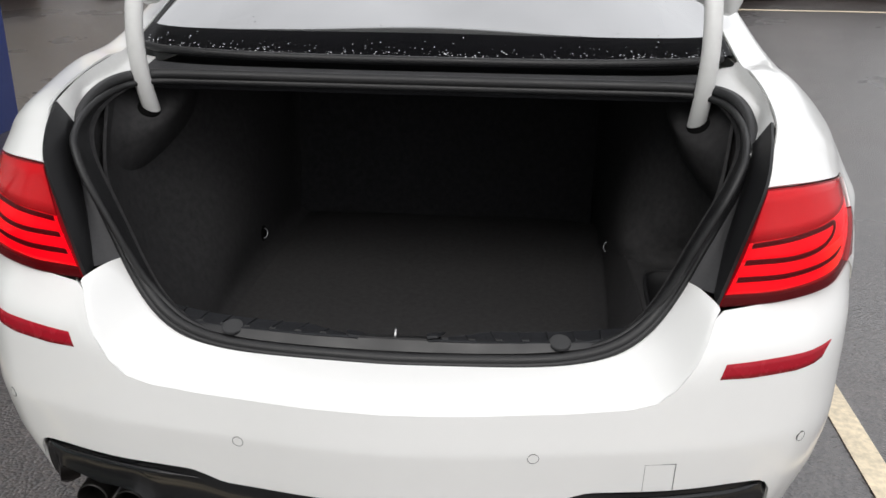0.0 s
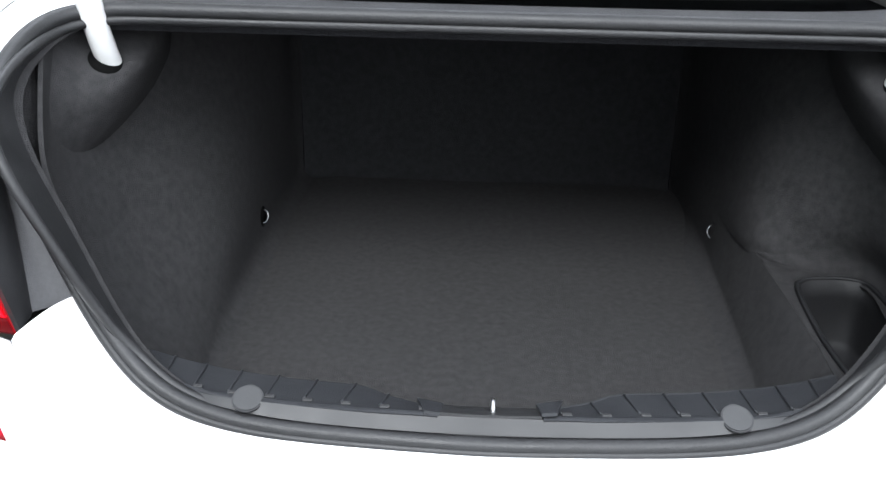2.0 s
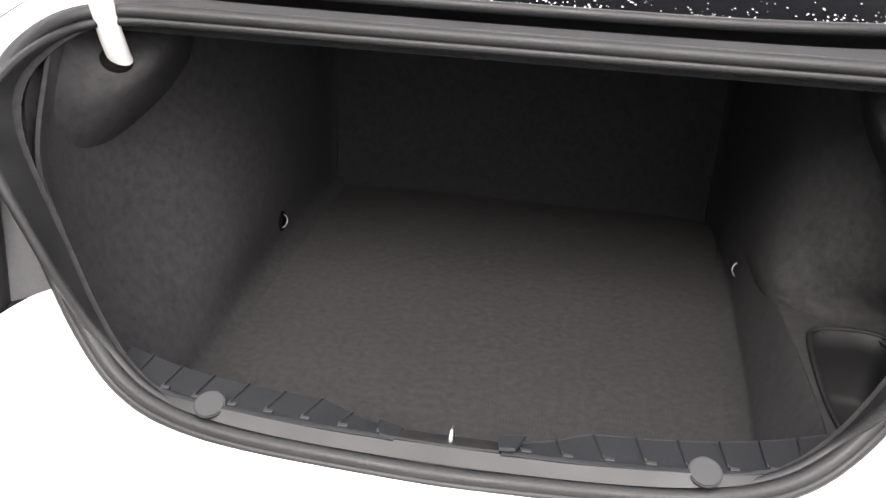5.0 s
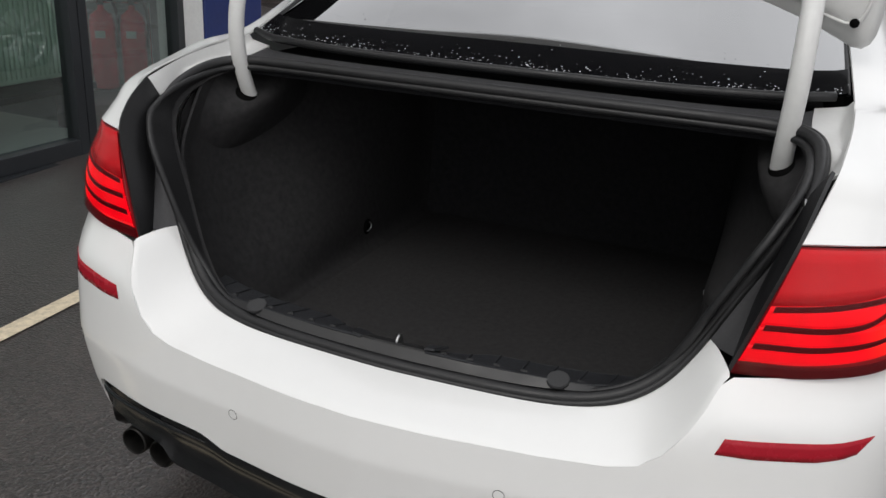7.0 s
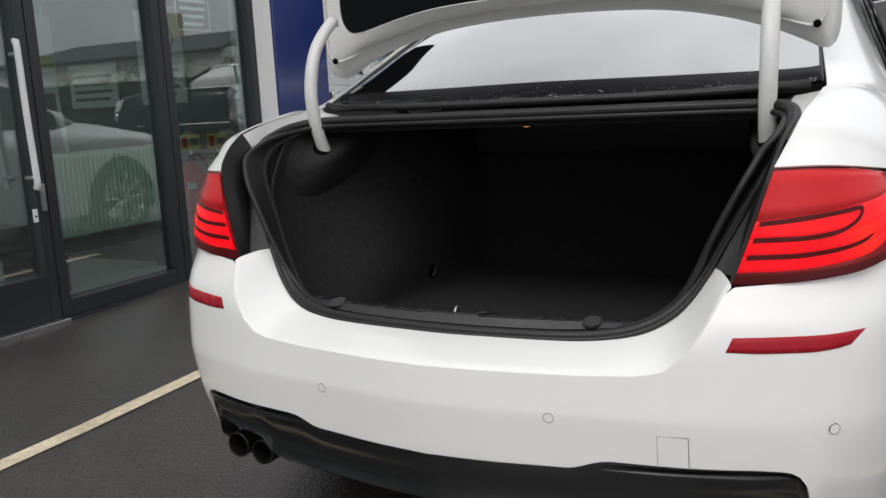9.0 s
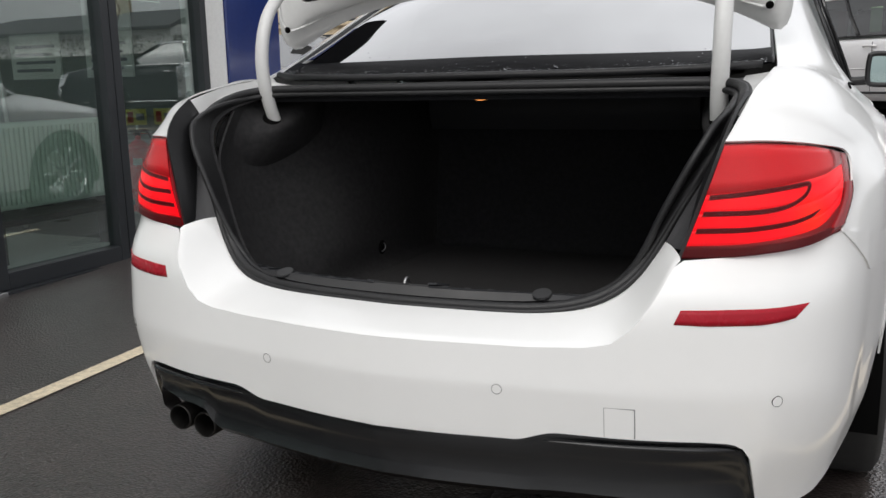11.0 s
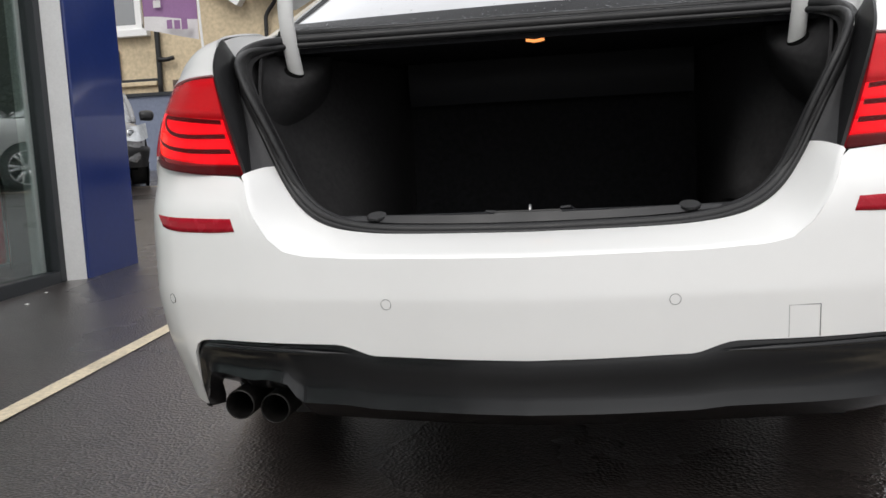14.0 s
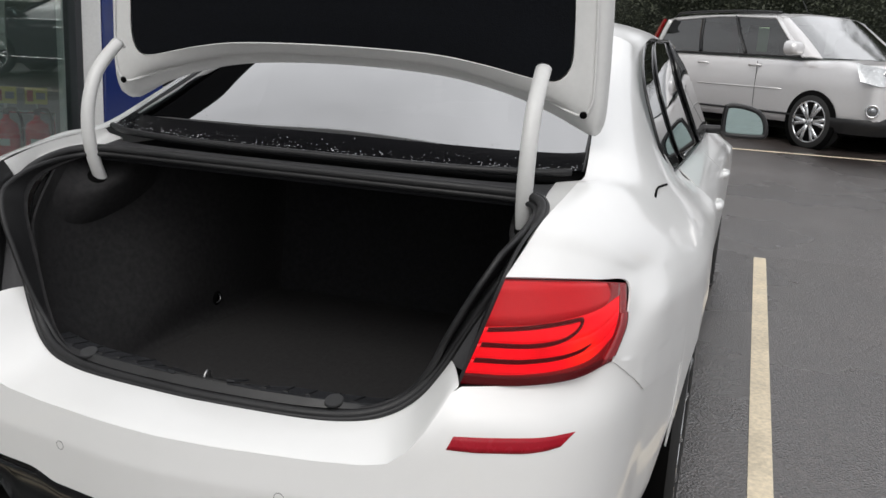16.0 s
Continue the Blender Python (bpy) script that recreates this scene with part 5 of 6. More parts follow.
shop_bay(2.46, 3.30, .035, .09)
plain("end_post", box(-3.16, -3.07, 3.302, 3.356, -.02, 2.898), M["frame"], "dark grey end post of the shop front", "post", bevel=.004)
shop_bay(1.56, 2.455, .035, .09)
door = shop_bay(.55, 1.555, .04, .24)
door.name = "shop_door"
tagged(door, "glazed shop door with a long white pull handle", "door")
part("pull_handle", tube([(-3.0, 1.465, .735), (-2.985, 1.465, .75), (-2.985, 1.455, 1.1), (-2.985, 1.45, 1.42), (-3.0, 1.45, 1.44)], .016, 30, 12), M["white_trim"], door, "long white pull handle")
for z in (.78, 1.38):
    part("handle_stud", tube([(-3.05, 1.456, z), (-2.985, 1.456, z)], .011, 4, 10), M["steel"], door)
part("lock_case", box(-3.046, -3.02, 1.510, 1.532, .605, .745), M["steel"], door, smooth=False, bevel=.004)
part("lock_plate", box(-3.046, -3.034, 1.458, 1.482, .555, .622), M["paper"], door, "pale lock plate", smooth=False, bevel=.003)
part("keyhole", disc((-3.034, 1.470, .585), (1, 0, 0), .006, .002, 12), M["hole"], door)
shop_bay(-.5, .545, .04, .24)
for k in range(5):
    shop_bay(-1.5 - k * 1.2, -.505 - k * 1.2 if k == 0 else -1.505 - (k - 1) * 1.2 - .0, .035, .09) if k == 0 else shop_bay(-1.5 - k * 1.2, -1.505 - (k - 1) * 1.2, .035, .09)


def poster(y0, y1, z0, z1, x, mat, lines, ink, label):
    p = thing("poster", label, "poster")
    part("sheet", box(x - .003, x, y0, y1, z0, z1), mat, p, smooth=False)
    n = lines
    for k in range(n):
        h = (z1 - z0) / (n * 2 + 1)
        z = z1 - h * (2 * k + 2)
        w = (y1 - y0) * (.30 + .12 * ((k * 7) % 4) / 3)
        part("bar", box(x, x + .001, (y0 + y1) / 2 - w, (y0 + y1) / 2 + w, z, z + h * .8), ink, p, smooth=False)
    return p


pp = poster(2.66, 2.94, 1.56, 2.0, -3.108, M["poster"], 9, M["paper"], "dark notice with small print stuck inside the window")
for a in ((2.655, 2.662, 1.555, 2.0), (2.938, 2.945, 1.555, 2.0), (2.655, 2.945, 1.553, 1.56)):
    part("border", box(-3.111, -3.1065, *a), M["paper"], pp, smooth=False)
for x0, x1, z0, z1, emblem in ((-4.86, -4.36, 1.13, 1.90, True), (-5.72, -5.14, 1.13, 1.50, False)):
    card = thing("wall_card", "white printed sheet with a round emblem on the end wall" if emblem else "white printed sheet with grey lines on the end wall", "card", group="wall cards")
    part("sheet", box(x0, x1, 3.985, 3.998, z0, z1), M["paper"], card, smooth=False)
    for k in range(4):
        part("bar", box(x0 + .06, x1 - .10 + .04 * (k % 2), 3.982, 3.985, z0 + .06 + k * .065, z0 + .085 + k * .065), M["grey_ink"], card, smooth=False)
    if emblem:
        part("emblem", disc(((x0 + x1) / 2, 3.9845, z1 - .25), (0, -1, 0), .17, .002, 8, inner=.145), M["grey_ink"], card, smooth=False)
        for dx, dz in ((0, .06), (-.06, .01), (.06, .01), (-.035, -.06), (.035, -.06)):
            part("emblem_dot", disc(((x0 + x1) / 2 + dx, 3.9845, z1 - .25 + dz), (0, -1, 0), .022, .002, 12), M["grey_ink"], card, smooth=False)
easel = thing("display_easel", "white display board with a lime band on a grey easel", "easel")
part("board", box(-4.62, -4.60, 2.74, 2.96, 1.237, 1.78), M["paper"], easel, "white printed board", smooth=False, bevel=.003)
part("lime_band", box(-4.60, -4.598, 2.75, 2.95, 1.42, 1.50), M["lime"], easel, smooth=False)
for y, lean_y in ((2.80, -.02), (2.93, .10)):
    part("easel_leg", tube([(-4.64, y, 1.85), (-4.63, y + lean_y * .5, 1.0), (-4.60, y + lean_y, .05)], .014, 8, 8), M["silver"], easel)
part("easel_leg", tube([(-4.66, 2.86, 1.80), (-4.95, 2.86, .05)], .012, 6, 8), M["silver"], easel)
# fire point inside, set at an angle to the glass
FU, FN = np.array((.78, .62, 0)), np.array((.62, -.78, 0))


def turned(centre, u0, u1, n0, n1, z0, z1):
    """A box whose sides lie along the fire point's own directions."""
    c = np.array((centre[0], centre[1], 0))
    v = [tuple(c + FU * u + FN * n + np.array((0, 0, z))) for z in (z0, z1) for u, n in ((u0, n0), (u1, n0), (u1, n1), (u0, n1))]
    return v, [(0, 1, 2, 3), (7, 6, 5, 4), (4, 5, 1, 0), (5, 6, 2, 1), (6, 7, 3, 2), (7, 4, 0, 3)]


for x, y in ((-4.065, 3.66), (-3.905, 3.785)):
    e = thing("fire_extinguisher", "red fire extinguisher on a chrome stand", "fire extinguisher", group="fire extinguishers")
    r = .086
    ring = np.linspace(0, 2 * math.pi, 24, endpoint=False)
    prof = [(.0, .115), (r * .9, .115), (r, .13), (r, .56), (r * .85, .62), (.022, .66), (.02, .69), (.0, .695)]
    part("cylinder", sheet(np.array([[(x + rr * math.cos(t), y + rr * math.sin(t), z) for t in ring] for rr, z in prof]), closed=True), M["extinguisher"], e, "red enamelled cylinder")
    part("valve", turned((x, y), -.02, .02, -.02, .02, .685, .73), M["black"], e, smooth=False, bevel=.005)
    hose = [(x, y, .72), tuple(np.array((x, y, .715)) + FU * .07), tuple(np.array((x, y, .62)) + FU * .105 + FN * .02), tuple(np.array((x, y, .40)) + FU * .098 + FN * .03)]
    part("lever", tube([(x, y, .725), tuple(np.array((x, y, .735)) + FU * .04), tuple(np.array((x, y, .725)) + FU * .08)], .008, 10, 8), M["black"], e)
    part("hose", tube(hose, .011, 20, 8), M["black"], e)
    a0 = math.atan2(FN[1], FN[0])
    part("label_band", sheet(np.array([[(x + (r + .001) * math.cos(t), y + (r + .001) * math.sin(t), z) for t in np.linspace(a0 - .5, a0 + .3, 10)] for z in (.47, .52)])), M["paper"], e, "pale label band")
    sg = thing("fire_sign", "small yellow fire instruction sign", "sign", group="fire signs")
    part("sign_plate", turned((x, y), -.075, .075, -.006, .0, .765, .885), M["sign"], sg, smooth=False)
    part("sign_bar", turned((x, y), -.06, -.02, .0, .001, .785, .865), M["ink_red"], sg, smooth=False)
    part("sign_bar", turned((x, y), .0, .06, .0, .001, .80, .85), M["grey_ink"], sg, smooth=False)
    part("sign_post", turned((x, y), -.008, .008, -.018, -.007, .69, .80), M["chrome"], sg, smooth=False)
st = thing("extinguisher_stand", "bent chrome tube stand holding extinguishers", "stand")
mid_f = np.array((-3.985, 3.7225, 0))
for u in (-.215, .215):
    q = [mid_f + FU * u + FN * n + np.array((0, 0, z)) for n, z in ((-.11, .70), (-.11, .30), (-.11, .10), (-.02, .065), (.10, .062))]
    part("stand_leg", tube([tuple(k) for k in q], .012, 24, 8), M["chrome"], st)
for z in (.70, .105):
    part("stand_bar", tube([tuple(mid_f + FU * u - FN * .11 + np.array((0, 0, z))) for u in (-.215, .215)], .012, 6, 8), M["chrome"], st)
part("stand_tray", turned(mid_f, -.20, .20, -.10, .09, .098, .112), M["steel"], st, smooth=False)
plain("door_threshold", box(-3.045, -2.985, -.45, 1.56, .0, .042), M["steel"], "worn aluminium door threshold", "threshold", bevel=.004)
for x, y, r in ((-2.81, 2.57, .011), (-2.92, 2.90, .008), (-2.74, 2.25, .007)):
    scrap = thing("litter_scrap", "small pale scrap of litter on the asphalt", "litter", group="litter scraps")
    part("scrap", box(x - r, x + r, y - r * .7, y + r * .7, gz(y) + .001, gz(y) + r * .7), M["paper"], scrap, smooth=False, bevel=r * .3)
rad = thing("panel_radiator", "cream ribbed radiator standing behind the glass", "radiator")
part("panel", box(-3.62, -3.54, 1.95, 2.85, .36, .86), M["radiator"], rad, smooth=False, bevel=.015)
for k in range(26):
    part("fin", box(-3.54, -3.525, 1.975 + k * .0335, 1.99 + k * .0335, .39, .83), M["radiator"], rad, smooth=False, bevel=.003)
for y in (2.0, 2.8):
    part("foot", box(-3.62, -3.54, y - .02, y + .02, .05, .36), M["frame"], rad, smooth=False)
part("cable", tube([(-3.53, 2.84, .42), (-3.50, 2.88, .33), (-3.45, 2.90, .30)], .006, 12, 6), M["white_trim"], rad)
desk = thing("low_bench", "dark low bench under the radiator", "bench")
part("bench_top", box(-3.75, -3.45, 1.7, 2.95, .28, .32), M["frame"], desk, smooth=False, bevel=.004)
for y in (1.75, 2.9):
    part("bench_leg", box(-3.73, -3.47, y - .02, y + .02, .05, .28), M["frame"], desk, smooth=False)


# ---- parked vehicles ----
def wheel_at(parent, x, y, r, side, rim_r):
    w = .22
    prof = [(0, rim_r), (0.0, r * .93), (.02, r), (w - .02, r), (w, r * .9)]
    ang = np.linspace(0, 2 * math.pi, 32, endpoint=False)
    g = np.array([[(x + rr * math.cos(t), y - side * d, r + rr * math.sin(t)) for t in ang] for d, rr in prof])
    wheel = part("wheel", sheet(g, closed=True), M["tyre"], parent, "black tyre on a silver alloy rim", flip=side > 0)
    part("hub_shade", disc((x, y - side * .09, r), (0, side, 0), rim_r, .004, 24), M["hole"], wheel)
    g = np.array([[(x + rr * math.cos(t), y - side * d, r + rr * math.sin(t)) for t in ang] for d, rr in ((.08, rim_r * .96), (.0, rim_r * .96), (-.004, rim_r), (.0, rim_r * 1.03))])
    part("rim", sheet(g, closed=True), M["alloy"], wheel, flip=side < 0)
    for k in range(6):
        for off in (-.17, .17):
            a = k * math.pi / 3 + off
            b = k * math.pi / 3
            part("spoke", tube([(x + .05 * math.cos(b), y - side * .015, r + .05 * math.sin(b)), (x + rim_r * .97 * math.cos(a), y - side * .008, r + rim_r * .97 * math.sin(a))], .026, 4, 6), M["alloy"], wheel)
    part("hub", disc((x, y - side * .02, r), (0, side, 0), .06, .015, 20), M["alloy"], wheel)


def parked_car(name, label, m, paint, L, W, hood, belt, roof, base, axles, r, cabin, tail, glass_split, boxy=0.0, sill=.3, chrome=False, arch=0.0, off=.30, glass="side_glass", post=0.0, screen="screen_glass", snub=0.0, mirrors="", fogs=True, tail_lamps=True):
    """A car along +x from -L/2 to L/2. cabin: x of windscreen foot, screen top, rear roof end, rear screen foot."""
    ob = thing(name, label, "car")
    fx, ft, rt, rf = cabin
    back_deck = [(-L / 2 + .35, W * .485, sill - .05, tail + .02)] if rf > -L / 2 + .5 else []
    st = [(-L / 2, W * .40, .45, tail - .22), (-L / 2 + .05, W * .455, .34, tail - .05)] + back_deck + [(max(rf, -L / 2 + .14), W * .495, sill - .05, belt), (0, W * .5, sill - .05, belt - .01),
          (fx, W * .5, sill - .05, belt - .04), (min(fx + .5, L / 2 - .55), W * .495, sill - .05, hood), (L / 2 - .40, W * .485, sill - .02, hood - .035), (L / 2 - .13, W * .455, .30, hood - .075 + snub * .3), (L / 2 - .03, W * .42, .30, hood - .14 + snub * .6), (L / 2, W * .37, .34, hood - .27 + snub)]
    rows = []
    for x, w, lo, top in st:
        half = [(x, 0, top + .025), (x, w * .5, top + .02), (x, w * .86, top - .005), (x, w * .96, top - .06), (x, w, top - (top - lo) * .3), (x, w, (top + lo) / 2 - .05), (x, w * .985, lo + .06), (x, w * .93, lo)]
        rows.append([(a, -b, c) for a, b, c in reversed(half)][:-1] + half)
    part("body", sheet(surface(rows, 70, 48)), paint, ob, thick=0.004, flip=True)
    for row, dx, flip in ((rows[0] + rows[0][:1], -.012, False), (rows[-1] + rows[-1][:1], .012, True)):
        zc = sum(q[2] for q in row) / len(row)
        net = [[(x + dx * k, y * (1 - k * .97), zc + (z - zc) * (1 - k * .97)) for x, y, z in row] for k in (0, .6, 1)]
        part("end_panel", sheet(surface(net, 8, 40)), paint, ob, thick=0.003, flip=flip)
    # plain box, coloured near-black for the shade under the car
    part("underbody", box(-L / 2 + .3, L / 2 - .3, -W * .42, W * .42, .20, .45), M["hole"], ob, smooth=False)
    hw, tw = W * .455, W * .5 * (.76 + boxy)
    # roof and pillars
    rr = [[(rt - .02, 0, roof - .04), (rt - .02, tw * .6, roof - .05), (rt, tw, roof - .10)], [(rt + .35, 0, roof), (rt + .35, tw * .6, roof - .012), (rt + .35, tw, roof - .055)],
          [(ft - .3, 0, roof), (ft - .3, tw * .6, roof - .012), (ft - .3, tw, roof - .055)], [(ft, 0, roof - .03), (ft, tw * .6, roof - .04), (ft - .05, tw, roof - .08)]]
    whole_y = lambda q: [(a, -b, c) for a, b, c in reversed(q)][:-1] + q
    part("roof", sheet(surface([whole_y(q) for q in rr], 16, 24)), paint, ob, thick=0.02, flip=True)
    inset = .97 - post
    scr = [[(ft, 0, roof - .032), (ft, tw * .6, roof - .042), (ft - .05, tw * inset, roof - .085 + post * .2)], [(fx, 0, belt - .0), (fx - .04, hw * .6, belt - .005), (fx - .14, hw * inset, belt - .01)]]
    part("windscreen", sheet(surface([whole_y(q) for q in scr], 8, 20)), M[screen], ob)
    for s in (1, -1) if post else ():
        front_edge = [(ft - .05, s * tw * inset, roof - .085 + post * .2), ((ft + fx) / 2 - .085, s * (tw + hw) / 2 * inset, (roof + belt) / 2 - .03), (fx - .14, s * hw * inset, belt - .012)]
        rear_edge = [(ft - .13, s * tw * 1.01, roof - .08), ((ft + fx) / 2 - .22, s * (tw + hw) / 2 * 1.02, (roof + belt) / 2 - .03), (fx - .36, s * hw * 1.02, belt - .012)]
        part("front_pillar", sheet(surface([front_edge, [tuple(.5 * (np.array(p) + np.array(q)) + np.array((.01, s * .012, .012))) for p, q in zip(front_edge, rear_edge)], rear_edge], 8, 16)), paint, ob, thick=0.02, flip=s < 0)
    back = [[(rt - .02, 0, roof - .045), (rt - .02, tw * .6, roof - .055), (rt, tw * .97, roof - .105)], [((rt + rf) / 2 - .02, 0, (roof + belt) / 2 + arch - .01), ((rt + rf) / 2, (hw + tw) * .3, (roof + belt) / 2 + arch - .02), ((rt + rf) / 2 + .06, (hw + tw) * .485, (roof + belt) / 2 + arch - .04)], [(rf, 0, belt + .02), (rf + .02, hw * .6, belt + .015), (rf + .12, hw * .97, belt + .01)]]
    part("rear_screen", sheet(surface([whole_y(q) for q in back], 8, 20)), M["side_glass"], ob, flip=True)
    part("cabin", sheet(surface([whole_y([(fx - .5, 0, belt - .1), (fx - .5, hw * .9, belt - .1)]), whole_y([((fx + rf) / 2, 0, belt + .02), ((fx + rf) / 2, hw * .9, belt + .02)]), whole_y([(rf + .3, 0, belt - .05), (rf + .3, hw * .9, belt - .05)])], 10, 10)), M["cabin"], ob, thick=0.02)
    for sx in (-.25, .62):
        for y in (-W * .2, W * .2):
            part("seat", sheet(surface([[(sx, y - .22, belt - .1), (sx, y, belt - .1), (sx, y + .22, belt - .1)], [(sx - .08, y - .2, belt + .16), (sx - .08, y, belt + .18), (sx - .08, y + .2, belt + .16)], [(sx - .10, y - .12, belt + .30), (sx - .10, y, belt + .32), (sx - .10, y + .12, belt + .30)]], 10, 10)), M["cabin"], ob, thick=0.10)
    for s in (1, -1):
        low = [(fx - .20 - post * 1.6, s * hw, belt - .01), ((fx + rf) / 2, s * hw * 1.01, belt), (rf + off, s * hw, belt + .01)]
        top = [(ft - .08 - post * .5, s * tw, roof - .085), ((ft + rt) / 2, s * tw * 1.01, roof - .055), (rt + .06, s * tw, roof - .10)]
        fill = surface([[(rt, s * tw * .97, roof - .10), (rt + .12, s * tw, roof - .085)], [((rt + rf) / 2 + .06, s * (hw + tw) * .485, (roof + belt) / 2 + arch - .04), ((rt + rf) / 2 + .5 * off + .06, s * (hw + tw) * .5, (roof + belt) / 2 + arch * .9 - .04)], [(rf + .12, s * hw * .97, belt + .01), (rf + off + .03, s * hw, belt)]], 8, 8)
        part("rear_quarter", sheet(fill), paint, ob, thick=0.01)
        g = surface([low, [tuple(.5 * (np.array(a) + np.array(b)) + np.array((0, s * .02, (arch * .8 if i == 2 else 0)))) for i, (a, b) in enumerate(zip(low, top))], top], 8, 30)
        pane = part("side_window", sheet(g), M[glass], ob, flip=s > 0)
        out = np.array((0, s * .006, 0))
        for j in [0, 29] + [int(29 * q) for q in glass_split]:
            part("pillar", tube([tuple(p + out) for p in g[:, j]], (.016 if chrome and j == 29 else .045) if j in (0, 29) else .03, 10, 8, squash=.35), (M["chrome"] if chrome and j == 29 else paint) if j in (0, 29) else M["gloss_black"], pane)
        part("belt_strip", tube([tuple(p + out) for p in g[0, ::3]], .014, 20, 8), M["chrome"] if chrome else M["black"], pane)
        part("roof_strip", tube([tuple(p + out) for p in g[-1, ::3]], .016, 20, 8), M["chrome"] if chrome else paint, pane)
        for xw in axles:
            # flat black disc drawn as the shade inside the wheel arch
            part("arch", disc((xw, s * (W * .5 - .02), r), (0, s, 0), r + .045, .028, 36), M["hole"], ob)
            wheel_at(ob, xw, s * (W * .5 + .015), r, s, r * .74)
        for hx in (fx - 1.15, fx - 2.1):
            part("door_handle", tube([(hx, s * (W * .5 - .01), belt - .13), (hx + .05, s * (W * .5 + .03), belt - .125), (hx + .16, s * (W * .5 + .03), belt - .125), (hx + .2, s * (W * .5 - .01), belt - .13)], .014, 14, 8), M["chrome"] if chrome else paint, ob)
        mirror = part("door_mirror", sheet(surface([[(fx - .38, s * (W * .5 + .03), belt + .02), (fx - .38, s * (W * .5 + .20), belt + .02), (fx - .38, s * (W * .5 + .21), belt + .15), (fx - .38, s * (W * .5 + .03), belt + .15), (fx - .38, s * (W * .5 + .03), belt + .02)],
                                                    [(fx - .26, s * (W * .5 + .04), belt + .03), (fx - .26, s * (W * .5 + .18), belt + .03), (fx - .26, s * (W * .5 + .18), belt + .13), (fx - .26, s * (W * .5 + .04), belt + .13), (fx - .26, s * (W * .5 + .04), belt + .03)],
                                                    [(fx - .24, s * (W * .5 + .1), belt + .08)] * 5], 8, 20)), M[mirrors] if mirrors else paint, ob, thick=0.01)
        part("mirror_face", box(fx - .385, fx - .378, min(s * (W * .5 + .05), s * (W * .5 + .19)), max(s * (W * .5 + .05), s * (W * .5 + .19)), belt + .035, belt + .135), M["mirror"], mirror, smooth=False)
        part("sill_strip", tube([(axles[0] - r - .2, s * (W * .5 - .002), sill + .05), (axles[1] + r + .2, s * (W * .5 - .002), sill + .05)], .014, 6, 8), M["chrome"] if chrome else M["black"], ob)
        part("door_gap", tube([(fx - 1.0, s * (W * .5 + .001), belt - .08), (fx - 1.0, s * (W * .5 + .002), .62), (fx - 1.0, s * (W * .5 - .01), sill + .03)], .004, 8, 6), M["hole"], ob)
        lamp_up = snub * .6
        # head and tail lamps
        part("headlamp", sheet(surface([[(L / 2 - .05, s * W * .32, hood + lamp_up - .19), (L / 2 - .09, s * W * .42, hood + lamp_up - .14), (L / 2 - .30, s * W * .49, hood + lamp_up - .10)], [(L / 2 + .005, s * W * .30, hood + lamp_up - .31), (L / 2 - .02, s * W * .42, hood + lamp_up - .345), (L / 2 - .20, s * W * .495, hood + lamp_up - .30)]], 8, 12)), M["headlamp"], ob, "clear headlamp", thick=0.02, flip=s < 0)
        part("lamp_bulb", disc((L / 2 - .03, s * W * .385, hood + lamp_up - .235), (1, s * .5, .1), .062, .02, 20, inner=.045), M["chrome"], ob)
        part("lamp_bowl", disc((L / 2 - .015, s * W * .385, hood + lamp_up - .235), (1, s * .5, .1), .044, .006, 20), M["lamp_inner"], ob)
        if fogs:
            fog = part("fog_lamp", disc((L / 2 - .064, s * W * .440, .51), (.62, s * .78, 0), .075, .03, 24, inner=.056), M["chrome"], ob)
            part("fog_lens", disc((L / 2 - .066, s * W * .440, .51), (.62, s * .78, 0), .056, .028, 24), M["lamp_inner"], fog)
        if tail_lamps:
            part("tail_lamp", sheet(surface([[(-L / 2 + .02, s * W * .40, tail - .05), (-L / 2 + .20, s * W * .47, tail - .04)], [(-L / 2 + .0, s * W * .42, tail - .25), (-L / 2 + .16, s * W * .49, tail - .25)]], 6, 8)), M["lens"], ob, thick=0.02, flip=s > 0)
    ob.matrix_basis = m
    return ob


